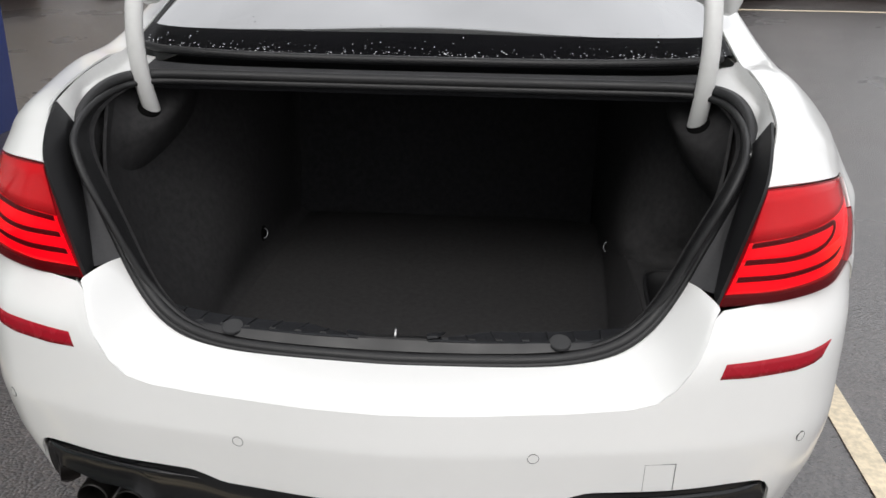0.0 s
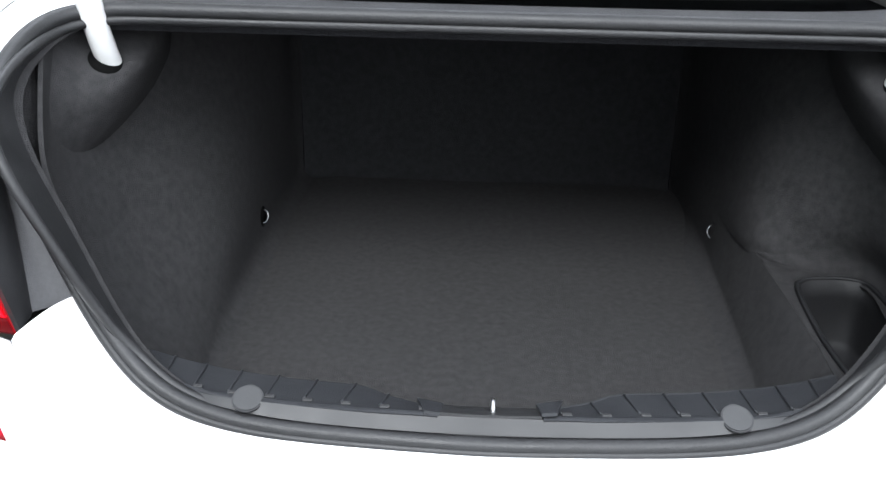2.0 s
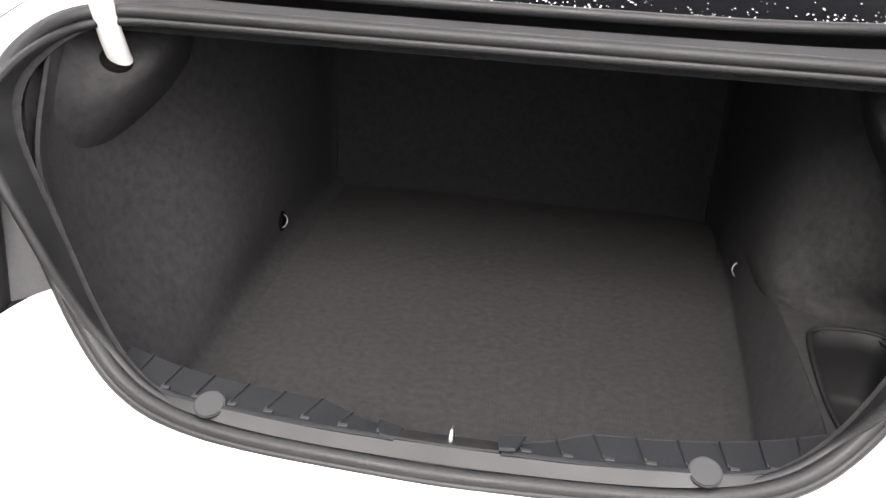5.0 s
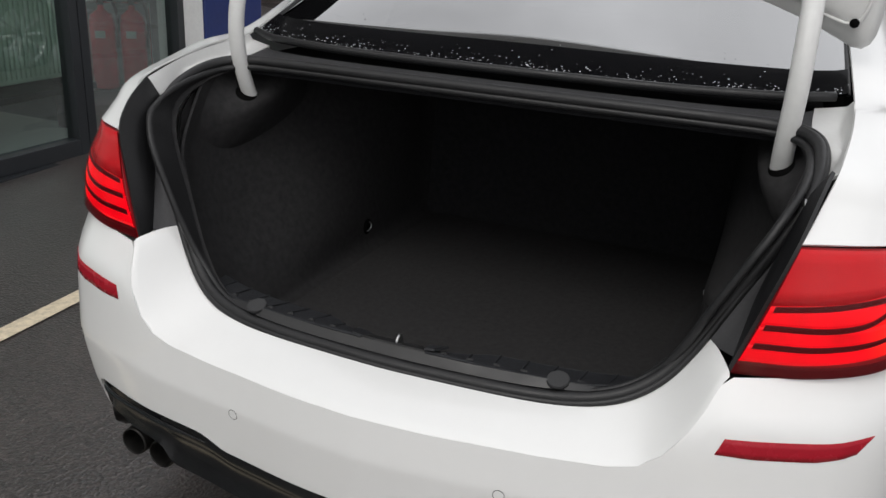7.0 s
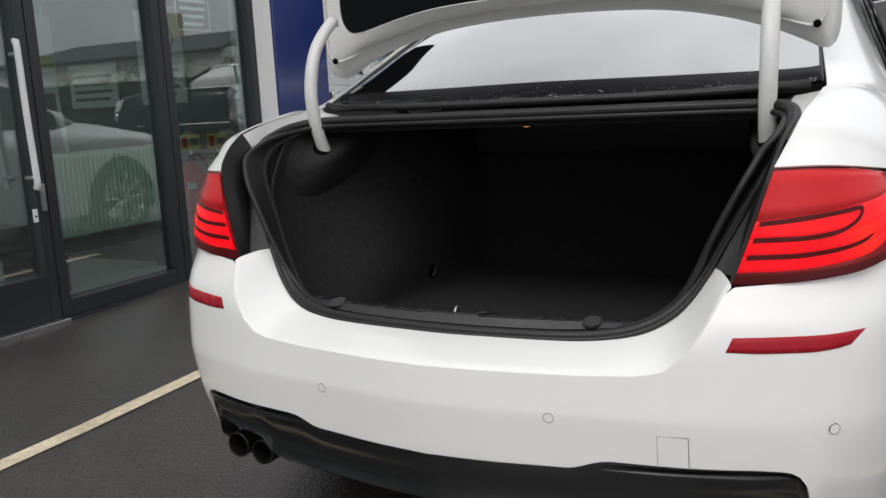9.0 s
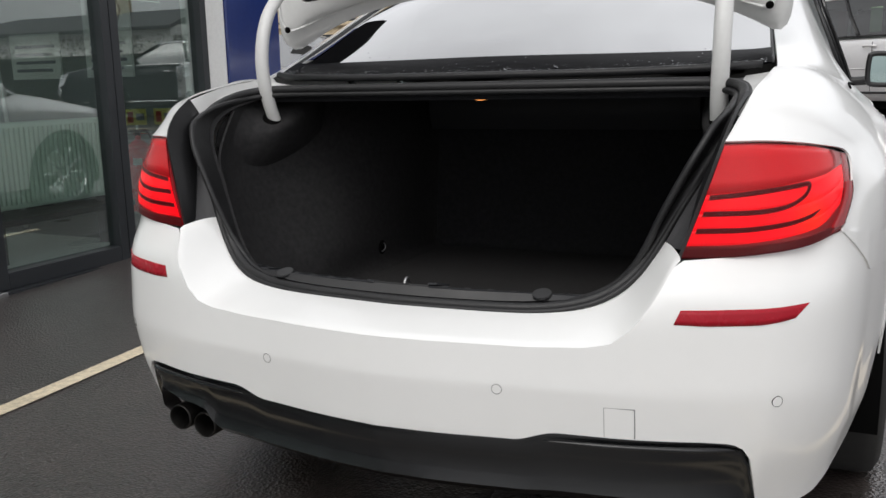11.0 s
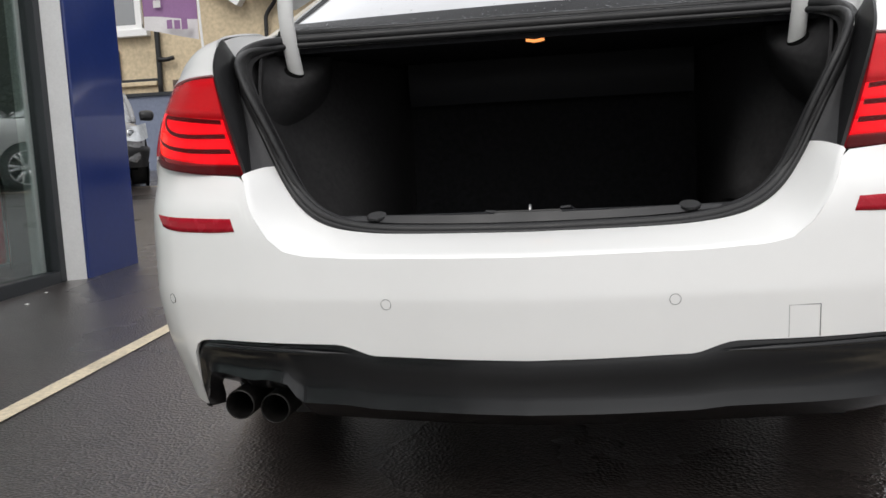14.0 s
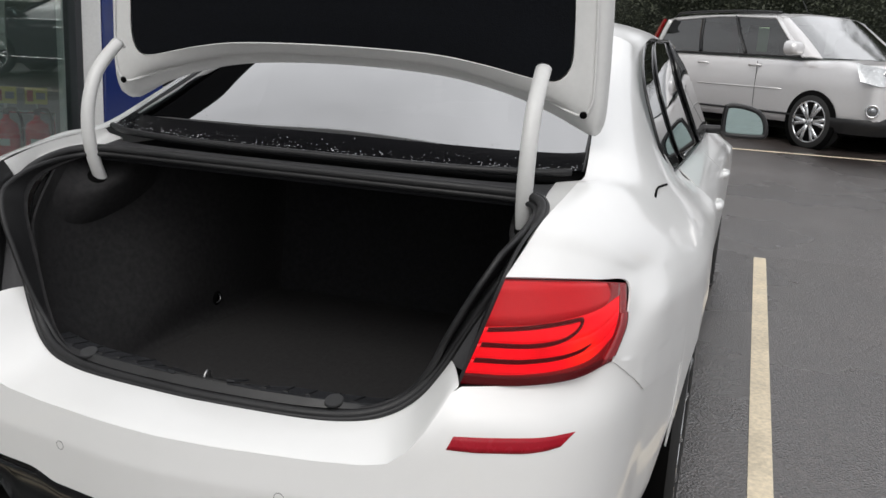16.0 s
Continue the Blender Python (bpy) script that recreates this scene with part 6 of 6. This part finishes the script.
def front_kit(ob, L, W, hood, plate_z, top, apron):
    """Grille, slotted intake, black lower bumper and plate at the nose of a car."""
    x = L / 2 + .005
    for y, w in ((-.30, .085), (0, .15), (.30, .085)):
        g = part("grille", sheet(surface([[(x + .012 - abs(q) * .03, y - w * k + .02 * (y > 0) * (k - 1), z) for q, k in ((y - w, 1), (y, 0), (y + w, -1))] for z, k in ((top, 1), (top - .07, .94), (top - .14, .80))], 6, 10)), M["black"], ob, "black grille opening", thick=0.02, flip=True)
        for z in (top - .045, top - .095):
            part("grille_bar", tube([(x + .018, y - w * .9, z), (x + .02, y, z), (x + .018, y + w * .9, z)], .005, 6, 6), M["dark_chrome"], g)
        part("grille_rim", tube([(x + .014, y - w, top), (x + .016, y - w * .84, top - .14), (x + .016, y + w * .84, top - .14), (x + .014, y + w, top)], .008, 24, 6), M["chrome"], g)
    part("badge", disc((x + .018, 0, top - .07), (1, 0, 0), .065, .012, 24, inner=.046), M["chrome"], ob)
    part("badge_bar", box(x + .018, x + .03, -.075, .075, top - .083, top - .057), M["chrome"], ob, smooth=False, bevel=.004)
    for y in (-.33, -.11, .11, .33):
        part("lower_intake", box(x - .05, x + .016 - abs(y) * .05, y - .10, y + .10, top - .26, top - .205), M["black"], ob, smooth=False, bevel=.01)
    rows = [[(x - .50, -W * .505, apron[0]), (x - .30, -W * .492, apron[0]), (x - .05, -W * .40, apron[0] + .01), (x + .008, -W * .20, apron[1]), (x + .012, 0, apron[1])],
            [(x - .50, -W * .507, apron[0] - .05), (x - .30, -W * .496, apron[0] - .05), (x - .03, -W * .40, apron[0] - .05), (x + .022, -W * .20, apron[1] - .10), (x + .025, 0, apron[1] - .10)],
            [(x - .50, -W * .48, .25), (x - .34, -W * .47, .24), (x - .09, -W * .38, .24), (x - .04, -W * .2, .24), (x - .04, 0, .24)]]
    rows = [row + [(a, -b, c) for a, b, c in reversed(row[:-1])] for row in rows]
    part("bumper_apron", sheet(surface(rows, 10, 40)), M["rubber"], ob, "black lower bumper", thick=0.02)
    p = part("number_plate", box(x + .026, x + .038, -.26, .26, plate_z, plate_z + .115), M["plate"], ob, "white plate with blue and grey bars", smooth=False, bevel=.003)
    for k, (a, b, mat) in enumerate(((-.20, -.03, M["ink"]), (-.01, .20, M["grey_ink"]))):
        part("bar", box(x + .0385, x + .0395, a, b, plate_z + .03, plate_z + .085), mat, p, smooth=False)


def stand(x, y, turn):
    return Matrix.Translation((x, y, gz(y))) @ Matrix.Rotation(radians(turn), 4, "Z")


a = radians(-46)
c, s_ = math.cos(a), math.sin(a)
hub = (1.25, -.90)
suv = parked_car("silver_suv", "silver off-road car parked nose out by the hedge", Matrix.Translation((1.71 - c * hub[0] + s_ * hub[1], 9.95 - s_ * hub[0] - c * hub[1], gz(10.1) - .02)) @ Matrix.Rotation(a, 4, "Z"),
                 M["silver"], 4.14, 1.79, 1.05, 1.08, 1.625, 0, (-1.26, 1.25), .325, (1.30, .52, -1.74, -1.98), 1.02, (.36, .68), boxy=.06, sill=.34, off=.16, glass="door_glass", post=.08, screen="pale_screen", snub=.12)
front_kit(suv, 4.14, 1.79, 1.05, .47, .97, (.40, .47))
part("sunroof", sheet(surface([[(-.75, -.42, 1.634), (-.75, 0, 1.648), (-.75, .42, 1.634)], [(-.2, -.42, 1.632), (-.2, 0, 1.646), (-.2, .42, 1.632)], [(.30, -.40, 1.606), (.30, 0, 1.622), (.30, .40, 1.606)]], 8, 10)), M["gloss_black"], suv, "black glass sunroof", thick=0.006, flip=True)
for sy in (1, -1):
    part("roof_rail", tube([(-1.7, sy * .60, 1.59), (-1.6, sy * .60, 1.635), (-.5, sy * .60, 1.645), (.3, sy * .60, 1.615)], .018, 20, 8), M["black"], suv)
part("price_card", box(.50, .51, .02, .40, 1.14, 1.42), M["paper"], suv, "white price card behind the windscreen", smooth=False)
part("window_sticker", box(.12, .30, -.775, -.77, 1.12, 1.42), M["green_paper"], suv, "pale green sticker in the side window", smooth=False)
for sy in (1, -1):
    part("pillar_lamp", sheet(surface([[(-2.06, sy * .78, 1.10), (-1.95, sy * .83, 1.10)], [(-1.99, sy * .74, 1.34), (-1.89, sy * .78, 1.34)], [(-1.93, sy * .68, 1.54), (-1.83, sy * .72, 1.55)]], 10, 6)), M["lens"], suv, "tall red tail lamp on the rear pillar", thick=0.03, flip=sy > 0)
    part("rub_strip", tube([(-.75, sy * .90, .68), (.75, sy * .90, .68)], .008, 6, 8), M["silver"], suv)
part("aerial", tube([(.2, 0, 1.60), (.05, 0, 1.80)], .005, 4, 6), M["black"], suv)
saloon = parked_car("navy_saloon", "dark navy saloon with chrome window trim", stand(4.10, 11.94, -20), M["navy"], 4.9, 1.86, .92, .96, 1.40, 0, (-1.45, 1.42), .335, (1.35, .60, -.35, -1.1), .98, (.62, .88), sill=.26, chrome=True, arch=.09, off=.2, glass="pale_glass")
dark = parked_car("grey_car", "grey car with a black lower bumper facing the yard", stand(-7.36, 10.30, -58), M["dark_grey_paint"], 4.4, 1.82, .84, .88, 1.40, 0, (-1.3, 1.32), .33, (.76, .20, -1.75, -2.05), .88, (.30, .58), boxy=.04, sill=.34, off=.14, post=.06, screen="pale_screen", snub=.10, mirrors="black", fogs=False)
front_kit(dark, 4.4, 1.82, .84, .36, .77, (.49, .50))
hatch = parked_car("silver_hatchback", "silver hatchback parked by the low wall", stand(-3.84, 11.45, 2), M["silver"], 4.2, 1.76, .92, .98, 1.47, 0, (-1.5, 1.3), .32, (1.0, .35, -1.62, -2.07), .99, (.42, .62), sill=.28, off=.06, arch=.12, tail_lamps=False)

# ---- low wall, stone house, flag, hedge ----
plain("low_wall", box(-26, -2.0, 14.6, 14.9, .3, 2.0), M["wall_blue"], "blue-grey rendered low boundary wall", "wall")
plain("wall_coping", box(-26, -1.95, 14.55, 14.95, 2.0, 2.06), M["frame"], "dark coping on the low wall", "coping")
house = thing("stone_house", "buff sandstone house with white windows", "house")
wall = part("wall", box(-24, -5.4, 17.2, 23, .4, 9.0), M["stone"], house, "buff sandstone wall", smooth=False)


def house_window(x0, x1, z0, z1, lights):
    w = part("window", box(x0, x1, 17.13, 17.20, z0, z1), M["hole"], house, "white framed sash window", smooth=False)
    step = (x1 - x0) / lights
    for k in range(lights):
        p = part("pane", box(x0 + k * step + .08, x0 + (k + 1) * step - .08, 17.10, 17.125, z0 + .10, z1 - .08), M["pale_glass"], w, smooth=False)
    for k in range(lights + 1):
        part("window_frame", box(x0 + k * step - .075, x0 + k * step + .075, 17.05, 17.135, z0, z1), M["white_trim"], w, smooth=False, bevel=.01)
    for z in (z0, z1 - .1):
        part("window_frame", box(x0 - .075, x1 + .075, 17.055, 17.13, z, z + .1), M["white_trim"], w, smooth=False)
    part("window_sill", box(x0 - .2, x1 + .2, 17.0, 17.2, z0 - .16, z0), M["white_trim"], w, smooth=False, bevel=.01)


house_window(-11.2, -9.75, 3.68, 5.6, 2)
house_window(-14.6, -13.1, 3.68, 5.6, 2)
house_window(-8.1, -7.65, 2.5, 3.12, 1)
part("string_course", box(-24, -9.46, 17.1, 17.2, 2.42, 2.52), M["stone"], house, smooth=False, bevel=.02)
part("drip_band", box(-24, -9.42, 17.12, 17.2, 2.52, 2.58), M["frame"], house, smooth=False)
part("drain_pipe", tube([(-9.36, 17.1, 6.0), (-9.36, 17.1, 3.2), (-9.38, 17.1, 2.1)], .06, 12, 10), M["black"], house, "black drain pipe")
part("drain_branch", tube([(-9.36, 17.05, 2.98), (-9.15, 17.05, 2.97), (-8.98, 17.05, 3.0)], .05, 8, 8), M["black"], house)
part("thin_pipe", tube([(-10.35, 17.14, 2.5), (-10.35, 17.14, 3.25)], .025, 6, 8), M["black"], house)
part("air_vent", box(-9.11, -8.94, 17.17, 17.21, 2.35, 2.52), M["roof_brown"], house, smooth=False)
part("roof", box(-24.3, -5.1, 16.8, 23.4, 9.0, 9.5), M["frame"], house, smooth=False)
board = [(-7.20, 4.16), (-7.34, 3.99), (-9.6, 5.60), (-9.45, 5.78)]
part("barge_board", ([(x, y, z) for y in (16.88, 17.16) for x, z in board], [(0, 1, 2, 3), (7, 6, 5, 4), (0, 4, 5, 1), (1, 5, 6, 2), (2, 6, 7, 3), (3, 7, 4, 0)]), M["white_trim"], house, "white painted barge board", smooth=False)
part("eave", box(-7.19, -5.3, 16.72, 17.15, 4.34, 5.3), M["roof_brown"], house, "brown roof edge", smooth=False, bevel=.02)
part("gutter", tube([(-7.19, 16.70, 4.33), (-5.3, 16.70, 4.30)], .06, 6, 10), M["black"], house, "dark gutter")
part("bent_pipe", tube([(-6.46, 16.80, 4.28), (-6.47, 16.95, 4.10), (-6.56, 17.05, 4.0), (-6.73, 17.08, 3.80), (-6.77, 17.08, 3.55), (-6.78, 17.08, 2.0)], .045, 24, 10), M["black"], house, "dark bent drain pipe")

gable = thing("cottage", "rendered cottage with a white gable board", "house")
part("wall", box(-5.2, 2, 20, 26, .4, 3.6), M["stone"], gable, smooth=False)
part("roof", sheet(np.array([[(-6.7, 19.6, 3.4), (2.4, 19.6, 3.4)], [(-6.7, 23, 5.6), (2.4, 23, 5.6)], [(-6.7, 26.4, 3.4), (2.4, 26.4, 3.4)]])), M["frame"], gable, smooth=False, thick=0.15)
part("gable_board", tube([(-6.75, 19.6, 3.45), (-6.75, 23, 5.7)], .12, 4, 6), M["white_trim"], gable)

flag = thing("banner_flag", "purple and white feather banner on a white pole", "flag")
part("pole", tube([(-4.70, 9.3, gz(9.3)), (-4.71, 9.3, 1.3), (-4.77, 9.3, 2.4), (-4.80, 9.3, 3.6), (-4.95, 9.3, 4.2)], .018, 24, 8), M["white_trim"], flag, "white pole")
part("pole_foot", disc((-4.70, 9.3, gz(9.3)), (0, 0, 1), .22, .05, 20), M["frame"], flag)
part("pole_joint", disc((-4.71, 9.3, 1.32), (0, 0, 1), .05, .16, 14), M["white_trim"], flag)


def cloth(name, mat, z0, z1, z0b, z1b):
    rows = []
    for k in range(12):
        q = k / 11
        x = -4.80 - .76 * q
        wave = .05 * math.sin(q * 7)
        rows.append([(x + (zz - 2.4) * -.03, 9.3 + wave + .02 * math.sin(zz * 5), zz) for zz in np.linspace(z0 + (z0b - z0) * q, z1 + (z1b - z1) * q, 8)])
    return part(name, sheet(np.array(rows)), mat, flag, thick=0.004)


lower = cloth("white_cloth_band", M["cloth"], 2.27, 2.53, 2.45, 2.62)
cloth("purple_cloth", M["purple"], 2.53, 4.1, 2.62, 3.9)
for x0, x1, z0, z1 in ((-4.98, -4.90, 2.40, 2.55), (-5.08, -5.0, 2.41, 2.52), (-5.18, -5.11, 2.42, 2.53)):
    part("bar", box(x0, x1, 9.20, 9.204, z0, z1), M["purple"], lower, smooth=False)
for k in range(4):
    part("bar", box(-5.36, -5.26, 9.225, 9.229, 2.70 + k * .12, 2.79 + k * .12), M["cloth"], lower, smooth=False)


def hedge(name, x0, x1, y, z0, z1, depth, count, seed, label):
    """A clipped conifer hedge: a dark core with many small leaf sprays on it."""
    rng = random.Random(seed)
    h = thing(name, label, "hedge", kind="stuff")
    # the core's dark colour stands in for shade deep among the leaves
    part("core", sheet(np.array([[(x, y + .25 + .12 * math.sin(x * 1.3), z) for z in np.linspace(z0, z1 - .4, 6)] for x in np.linspace(x0, x1, 30)])), M["leaf_shade"], h, thick=0.4)
    v, f = [], []
    for _ in range(count):
        x, z = rng.uniform(x0, x1), z0 + (z1 - z0) * rng.random()
        bump = .28 * math.sin(x * 2.1 + 1.5 * math.sin(z * 1.7)) * math.sin(z * 2.3 + x) + .10 * math.sin(x * 6 + z * 5)
        yy = y - depth * .5 + bump + rng.uniform(-.12, .15)
        s = rng.uniform(.025, .058)
        a, b = rng.uniform(0, 6.28), rng.uniform(-.9, .9)
        d1 = np.array((math.cos(a) * math.cos(b), math.sin(a) * .6, math.sin(b) + .3)) * s
        d2 = np.array((-math.sin(a), math.cos(a) * .5 - .4, .25)) * s * .5
        p = np.array((x, yy, z))
        k = len(v)
        v += [p, p + d1 * .5 + d2, p + d1 * 1.3, p + d1 * .5 - d2]
        f.append((k, k + 1, k + 2, k + 3))
    part("leaves", (v, f), M["leaf"], h, smooth=False)
    return h


hedge("conifer_hedge", -1.5, 6.6, 15.6, .5, 5.0, 1.2, 62000, 5, "tall dark green conifer hedge behind the yard")
hedge("low_hedge", 6.8, 18, 15.8, .5, 2.3, 1.0, 16000, 8, "lower clipped hedge along the yard")
bungalow = thing("bungalow", "pale rendered bungalow with a slate roof beyond the hedge", "house")
part("wall", box(19, 34, 28, 36, .4, 3.7), M["plaster"], bungalow, smooth=False)
part("roof", sheet(np.array([[(18.6, 27.5, 3.6), (34.4, 27.5, 3.6)], [(20.5, 32, 4.7), (32.5, 32, 4.7)], [(18.6, 36.5, 3.6), (34.4, 36.5, 3.6)]])), M["roof_slate"], bungalow, smooth=False, thick=0.15)
part("chimney", box(25, 25.9, 31.2, 32.2, 4.2, 5.8), M["stone"], bungalow, smooth=False)
